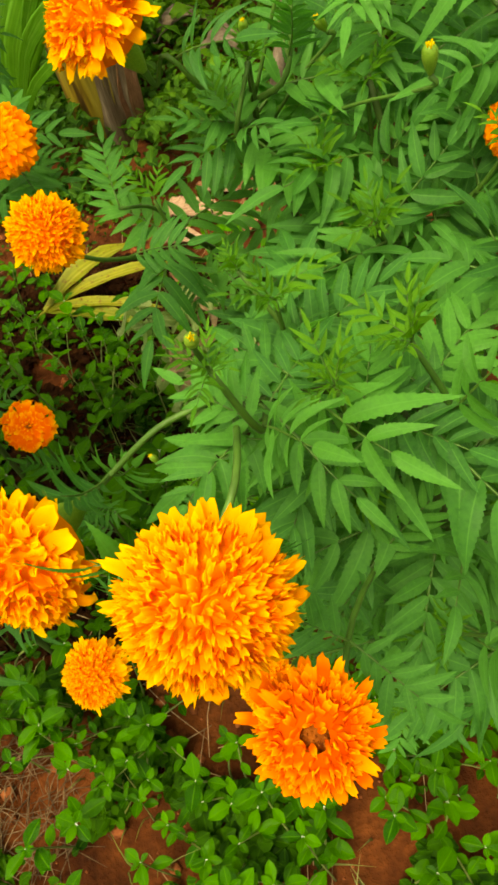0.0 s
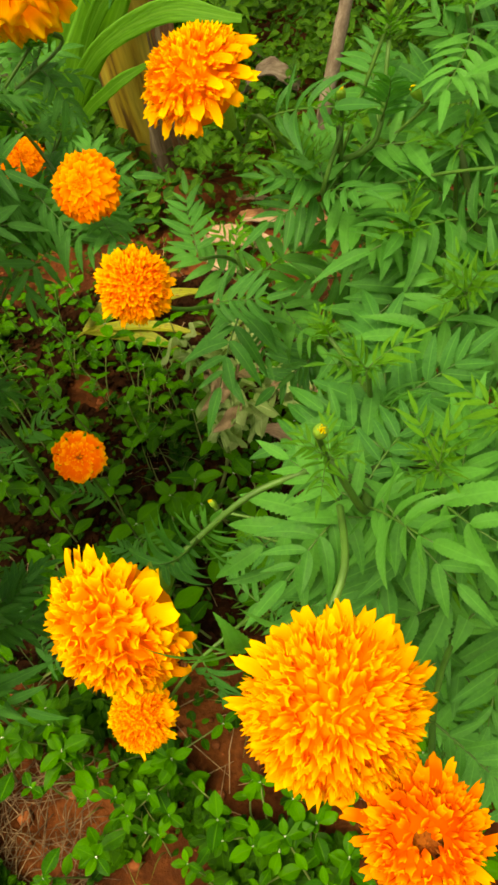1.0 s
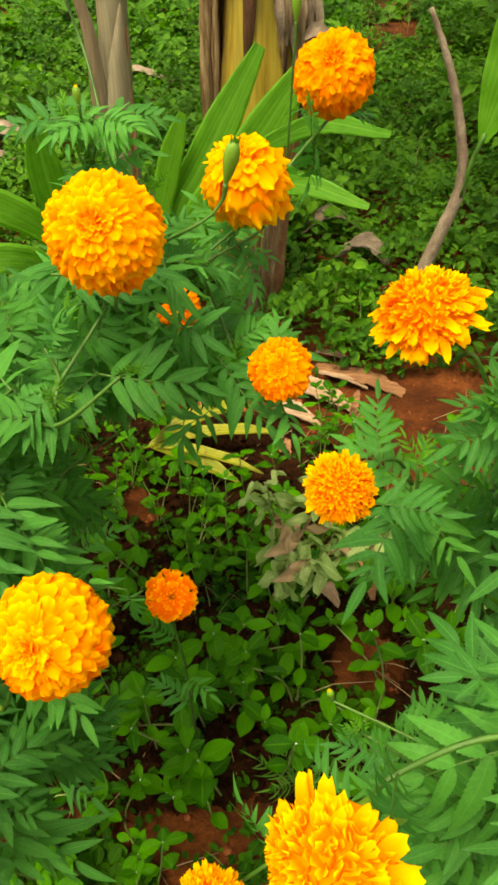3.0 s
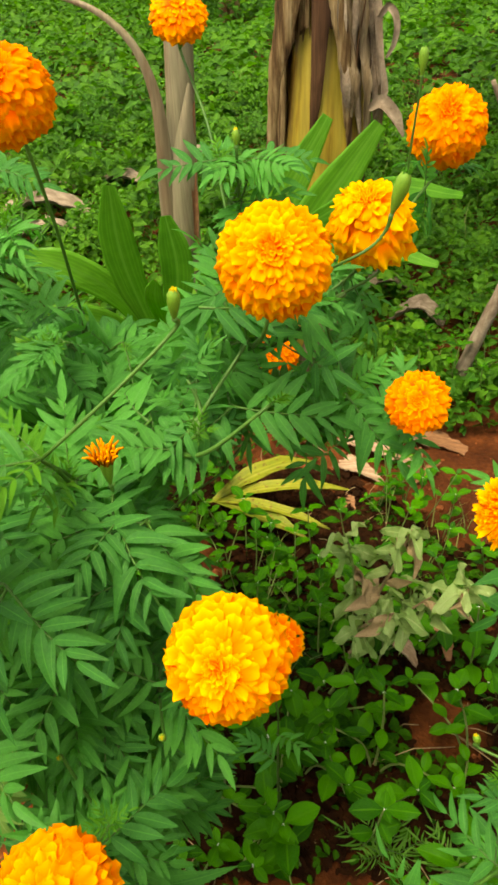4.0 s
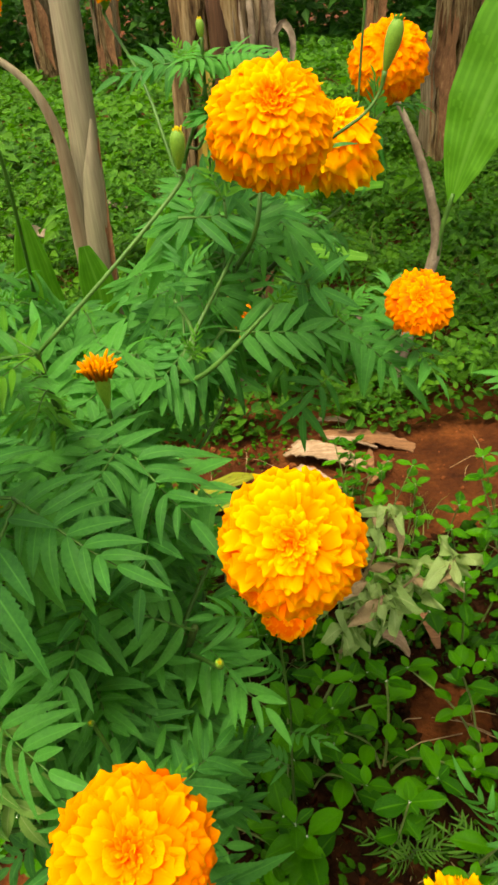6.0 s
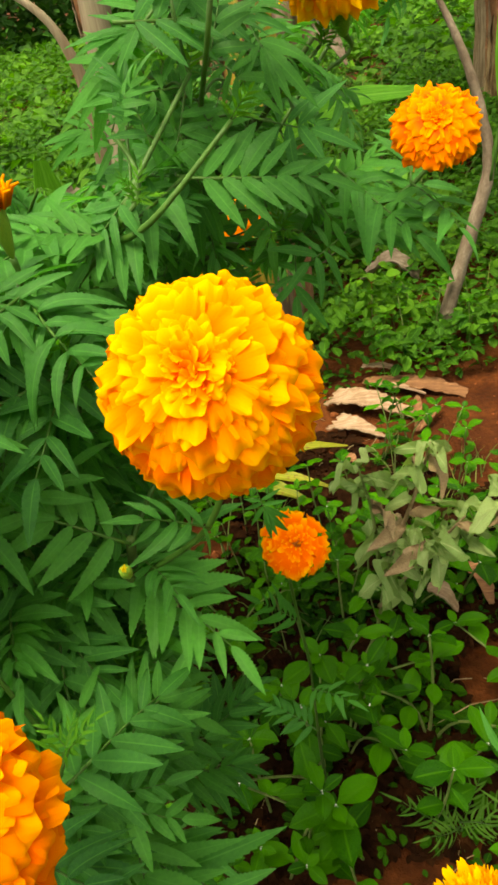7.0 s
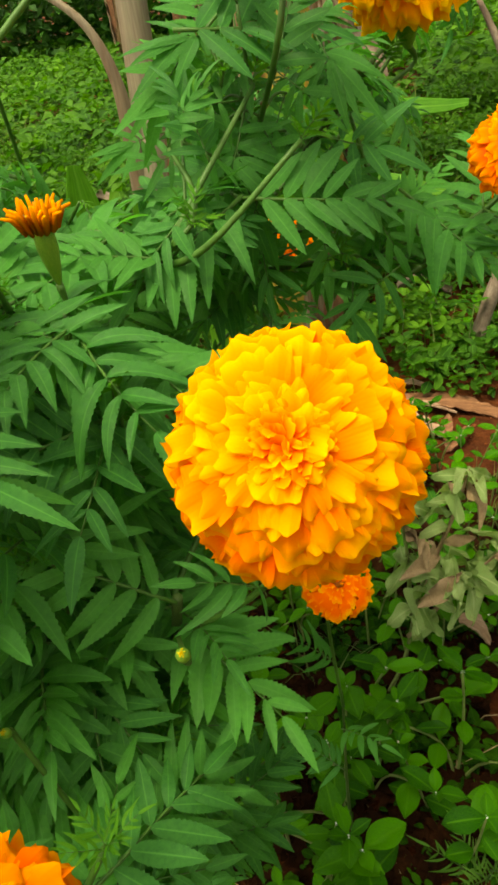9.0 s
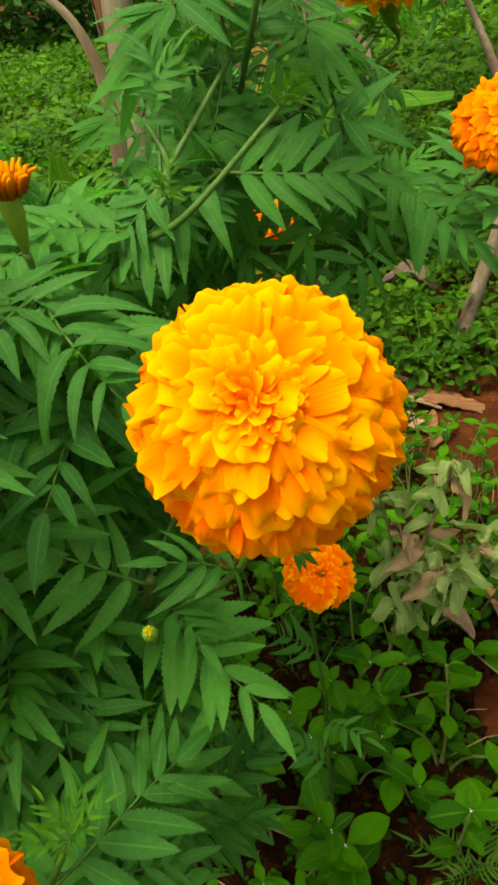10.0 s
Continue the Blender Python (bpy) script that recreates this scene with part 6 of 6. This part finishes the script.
def leaf_cloud(name, spots, sizes, heights, mat, label, category, tilt=0.6, narrow=0.34, seed=5, kind="stuff", oval=False):
    """Uncounted small folded leaves as one mesh."""
    g = np.random.default_rng(seed)
    n = len(spots)
    a = g.uniform(0, 2 * np.pi, n)
    fx = np.stack([np.cos(a), np.sin(a), g.uniform(-tilt, tilt, n)], 1)
    fx /= np.linalg.norm(fx, axis=1)[:, None]
    up = np.stack([g.normal(0, tilt * 0.6, n), g.normal(0, tilt * 0.6, n) - 0.15, np.ones(n)], 1)
    sd = np.cross(up, fx)
    sd /= np.linalg.norm(sd, axis=1)[:, None]
    nz = np.cross(fx, sd)
    c = np.stack([spots[:, 0], spots[:, 1], heights], 1)
    L = sizes[:, None]
    W = L * narrow * g.uniform(0.8, 1.2, n)[:, None]
    pts = np.stack([c - fx * L * 0.5, c - fx * L * 0.08 + sd * W + nz * W * 0.35, c + fx * L * 0.5 - nz * L * 0.12, c - fx * L * 0.08 - sd * W + nz * W * 0.35, c - fx * L * 0.05], 1).reshape(-1, 3)
    k = np.arange(n)[:, None] * 5
    corner = np.array([[0.5, 0], [0, 0.4], [0.5, 1], [1, 0.4], [0.5, 0.45]])
    if oval:
        # nine points: two pairs of side points and a raised midrib make the leaf oval and folded
        side = lambda f, w, u: c + fx * L * f + sd * W * w * u + nz * (W * w * 0.35 - L * 0.25 * np.maximum(f + 0.1, 0) ** 2)
        mid = lambda f: c + fx * L * f - nz * L * 0.25 * max(f + 0.1, 0) ** 2
        pts = np.stack([mid(-0.5), side(-0.28, 0.8, 1), side(0.02, 1.0, 1), side(0.30, 0.66, 1), mid(0.5), side(0.30, 0.66, -1), side(0.02, 1.0, -1), side(-0.28, 0.8, -1), mid(0.0)], 1).reshape(-1, 3)
        k = np.arange(n)[:, None] * 9
        faces = np.concatenate([k + [8, (j + 1) % 8, j] for j in range(8)], 1).reshape(-1, 3)
        corner = np.array([[0.5, 0], [0.1, 0.22], [0, 0.52], [0.17, 0.8], [0.5, 1], [0.83, 0.8], [1, 0.52], [0.9, 0.22], [0.5, 0.5]])
    else:
        faces = np.concatenate([k + [0, 4, 1], k + [1, 4, 2], k + [0, 3, 4], k + [3, 2, 4]], 1).reshape(-1, 3)
    me = bpy.data.meshes.new(name)
    me.vertices.add(len(pts))
    me.vertices.foreach_set("co", pts.ravel())
    me.loops.add(len(faces) * 3)
    me.loops.foreach_set("vertex_index", faces.ravel())
    me.polygons.add(len(faces))
    me.polygons.foreach_set("loop_start", np.arange(len(faces)) * 3)
    me.update(calc_edges=True)
    lay = me.uv_layers.new(name="UVMap")
    lay.data.foreach_set("uv", corner[faces.ravel() % len(corner)].ravel())
    me.polygons.foreach_set("use_smooth", [True] * len(faces))
    me.materials.append(mat)
    return tagged(new(name, me), label, category, kind=kind)


def scatter(n, x0, x1, y0, y1, g, keep):
    out = []
    while len(out) < n:
        x, y = g.uniform(x0, x1), g.uniform(y0, y1)
        edge = min(x - x0, x1 - x, y - y0, y1 - y) / (0.2 * min(x1 - x0, y1 - y0))
        if keep(x, y) and edge > 0.5 + 0.9 * noise.noise(Vector((x * 1.7, y * 1.7, 12.0))):
            out.append((x, y))
    return np.array(out)


def field(name, n, box, size, tall, mat, label, category, seed, keep=lambda x, y: True, narrow=0.34, rough=2.2, tilt=0.6, oval=False):
    g = np.random.default_rng(seed)
    p = scatter(n, *box, g, keep)
    hum = np.array([0.5 + 0.5 * noise.noise(Vector((x * rough, y * rough, seed))) for x, y in p])
    h = 0.012 + tall * (0.10 + 2.2 * np.clip(hum - 0.2, 0, 1) ** 1.6) * g.beta(1.6, 1.2, n) + np.array([ground_height(x, y) for x, y in p])
    return leaf_cloud(name, p, g.uniform(*size, n), h, mat, label, category, tilt, narrow, seed, oval=oval)


def trodden(x, y):
    return not open_soil(x, y, 0.02) and noise.noise(Vector((x * 3.1, y * 3.1, 4.0))) > -0.42 and not (x > -0.06 and 1.22 < y < 1.62)


field("low_weeds", 9000, (-1.6, 1.0, -0.35, 1.9), (0.008, 0.020), 0.035, SHADEWEED, "thin cover of small weeds on red soil", "weeds", 41, trodden, oval=True)
field("small_weeds", 3600, (-1.0, 0.45, -0.05, 0.75), (0.014, 0.029), 0.060, SHADEWEED, "small round-leaved weeds covering the soil", "weeds", 47, lambda x, y: not open_soil(x, y) and y < 0.44 and noise.noise(Vector((x * 9, y * 9, 2.0))) > 0.04, 0.36, 5.0, 0.5, True)
field("creeping_weeds", 1500, (-0.75, 0.42, 0.40, 1.45), (0.015, 0.030), 0.045, SHADEWEED, "creeping round-leaved weeds covering the soil", "weeds", 48, lambda x, y: not open_soil(x, y) and math.hypot(x + 0.42, y - 1.10) > 0.08 and noise.noise(Vector((x * 8, y * 8, 5.0))) > 0.08, 0.36, 5.0, 0.6, True)
# litter layer whose dark colour paints in the shade between the weeds
field("leaf_mould", 12500, (-0.95, 0.40, 0.36, 1.50), (0.012, 0.034), 0.016, SHADED_LITTER, "brown leaf litter under the weeds, coloured dark for their shade", "leaf litter", 49, lambda x, y: not open_soil(x, y, 0.01) or math.hypot(x + 0.26, y - 1.25) < 0.20, 0.30, 5.0, 0.5, True)
field("weed_carpet", 160000, (-4.4, 3.0, 0.7, 6.0), (0.014, 0.042), 0.24, COVER, "dense knee-low carpet of green weeds behind the bed", "weeds", 42, lambda x, y: noise.noise(Vector((x * 2.6, y * 2.6, 9.0))) > -0.85 and (y > 1.60 + 0.08 * noise.noise(Vector((x * 3, 0, 2))) + (0.9 * noise.noise(Vector((x * 1.6, 3, 2))) if x > 0.9 else 0) or x < -0.80) and math.hypot(x + 0.25, y - 1.80) > 0.085, 0.30, 4.5, 0.8, True)
field("far_weeds", 76000, (-9.5, 9.0, 3.6, 18.0), (0.06, 0.13), 0.34, COVER, "green weeds spreading under the banana stems", "weeds", 43, lambda x, y: abs(x) < 2.4 + 0.42 * y + noise.noise(Vector((x, y, 5))) and y > 4.2)
field("side_weeds", 26000, (-5.5, 5.5, -3.5, 5.0), (0.03, 0.06), 0.10, COVER, "low weeds round the bed", "weeds", 44, lambda x, y: (x < -1.2 or x > 0.75 or y < -0.35) and not (y > 1.7 and -2.4 < x < 2.1) and noise.noise(Vector((x * 1.3, y * 1.3, 3))) > -0.25)
field("tall_weeds", 7000, (-3.0, 2.6, 1.6, 5.2), (0.045, 0.085), 0.36, COVER, "taller leafy weeds standing out of the carpet", "weeds", 45, lambda x, y: y > 2.0 and noise.noise(Vector((x * 2.2, y * 2.2, 21.0))) > 0.12, 0.28, 3.0, 0.8)


def bushes():
    g = np.random.default_rng(9)
    n = 42000
    x = g.uniform(-17, 17, n)
    y = 12.5 + g.uniform(0, 4, n)
    top = np.array([1.9 + 1.1 * noise.noise(Vector((a * 0.5, b * 0.4, 2.0))) for a, b in zip(x, y)])
    h = top * g.beta(1.0, 1.0, n)
    leaf_cloud("bushes", np.stack([x, y], 1), g.uniform(0.12, 0.30, n), h, WOODS, "dark green bushes far behind the banana stems", "bushes", 0.8, 0.3, 10)


bushes()


def blades(name, n, box, length, mat, label, seed, keep=lambda x, y: True, lying=False):
    g = random.Random(seed)
    s = Shape()
    made = 0
    while made < n:
        x, y = g.uniform(box[0], box[1]), g.uniform(box[2], box[3])
        if not keep(x, y):
            continue
        made += 1
        z = ground_height(x, y)
        a, le = g.uniform(0, 6.3), g.uniform(*length)
        d = Vector((math.cos(a), math.sin(a), 0))
        w = d.cross(Vector((0, 0, 1))) * (0.0009 if lying else 0.0022)
        if lying:
            pts = [Vector((x, y, z + 0.008)), Vector((x, y, z + 0.018)) + d * le * 0.5 + w * g.uniform(-8, 8), Vector((x, y, z + 0.008)) + d * le]
            s.tube(pts, [0.0008, 0.0009, 0.0005], 4)
        else:
            rows = []
            for t in (0, 0.35, 0.7, 1.0):
                q = Vector((x, y, z)) + d * le * 0.55 * t * t + Vector((0, 0, le * (t - 0.35 * t * t)))
                rows.append([q - w * (1 - t), q + w * (1 - t)])
            s.grid(rows)
    return tagged(new(name, s.mesh(name, mat)), label, "grass" if not lying else "straw", kind="stuff")


blades("dry_straw", 260, (-0.85, 0.35, 0.02, 1.5), (0.04, 0.16), STRAW, "thin dry straws and twigs lying on the soil", 51, lambda x, y: noise.noise(Vector((x * 4, y * 4, 1))) > -0.1, True)
blades("dry_straw_tangle", 210, (-0.54, -0.36, 0.16, 0.36), (0.03, 0.10), DULL, "tangle of dry straw on the soil", 52, lambda x, y: True, True)
blades("grass_tufts", 420, (-0.9, 0.4, 0.0, 1.3), (0.04, 0.12), GRASS, "thin grass blades between the weeds", 53, lambda x, y: noise.noise(Vector((x * 6, y * 6, 3))) > 0.18)
blades("tall_grass", 2600, (-3.0, 3.0, 1.8, 6.5), (0.10, 0.32), GRASS, "grass blades among the weeds behind the bed", 54, lambda x, y: noise.noise(Vector((x * 1.5, y * 1.5, 6))) > -0.1)


def clods():
    g = random.Random(61)
    s = Shape()
    for i in range(900):
        x, y = g.uniform(-0.9, 0.45), g.uniform(0.05, 1.7)
        if not open_soil(x, y, 0.08) and g.random() < 0.7:
            continue
        R = 0.0022 + 0.010 * g.random() ** 4
        c = Vector((x, y, ground_height(x, y) + R * 0.3))
        rows = []
        for a in (0.05, 0.8, 1.6, 2.4, 3.1):
            rows.append([c + Vector((math.sin(a) * math.cos(b), math.sin(a) * math.sin(b), 0.8 * math.cos(a))) * R * g.uniform(0.75, 1.2) for b in [k * 1.05 for k in range(6)]])
        s.grid(rows, close=True)
    tagged(new("soil_clods", s.mesh("soil_clods", CLOD)), "crumbs and clods of red soil", "soil", kind="stuff")


clods()


def wilted_weed():
    at = Vector((-0.150, 0.79, 0.03))
    b = root("wilted_plant", at, "wilted grey-green weed with limp curled leaves", "weed")
    r = random.Random(5)
    tips = []
    for pts in ([(-0.150, 0.79, 0.02), (-0.12, 0.80, 0.10), (-0.10, 0.81, 0.22), (-0.075, 0.80, 0.30)], [(-0.115, 0.805, 0.14), (-0.05, 0.80, 0.24), (0.00, 0.78, 0.33)], [(-0.11, 0.81, 0.18), (-0.115, 0.83, 0.30), (-0.13, 0.84, 0.38)], [(-0.10, 0.81, 0.22), (-0.05, 0.84, 0.34), (-0.035, 0.84, 0.41)], [(-0.05, 0.80, 0.24), (0.03, 0.80, 0.30), (0.055, 0.79, 0.35)], [(-0.10, 0.81, 0.20), (-0.08, 0.77, 0.28), (-0.055, 0.75, 0.32)]):
        line = glide(pts, 5)
        s = Shape()
        s.tube([p - at for p in line], [0.0036 - 0.0022 * i / (len(line) - 1) for i in range(len(line))], 6)
        part("stem", s.mesh("stem", STRAW if len(tips) % 2 else WEEDSTEM), b)
        tips.append(line)
    for line in tips:
        for k in range(13):
            q = line[max(2, len(line) - 1 - k % 8)]
            a = r.uniform(0, 6.3)
            le = r.uniform(0.030, 0.058)
            m = frame_of((math.cos(a), math.sin(a), r.uniform(-0.5, 0.5)), (r.uniform(-1, 1), r.uniform(-1, 0.5), 0.7), q - at) @ Matrix.Diagonal((le, le, le, 1))
            part("leaf", r.choice(LIMP), b, m)


def ferny_seedling(x, y, seed):
    r = random.Random(seed)
    b = root("ferny_seedling", (x, y, ground_height(x, y)), "small feathery green seedling on the soil", "seedling", "feathery seedlings")
    for k in range(6):
        a = k * 1.05 + r.uniform(-0.3, 0.3)
        le = r.uniform(0.07, 0.12)
        m = frame_of((math.cos(a), math.sin(a), r.uniform(0.7, 1.6)), (0, -0.6, 1), (0, 0, 0.005 + 0.010 * k)) @ Matrix.Diagonal((le, le * 0.8, le, 1))
        part("leaf", FEATHER, b, m)


FEATHER = restyled(pinnate(7, 0.075, 44, 0.5, (58, 40), False, 0.26), FRESH)
wilted_weed()
for k, (x, y) in enumerate(((-0.05, 0.525), (0.06, 0.50))):
    ferny_seedling(x, y, k)
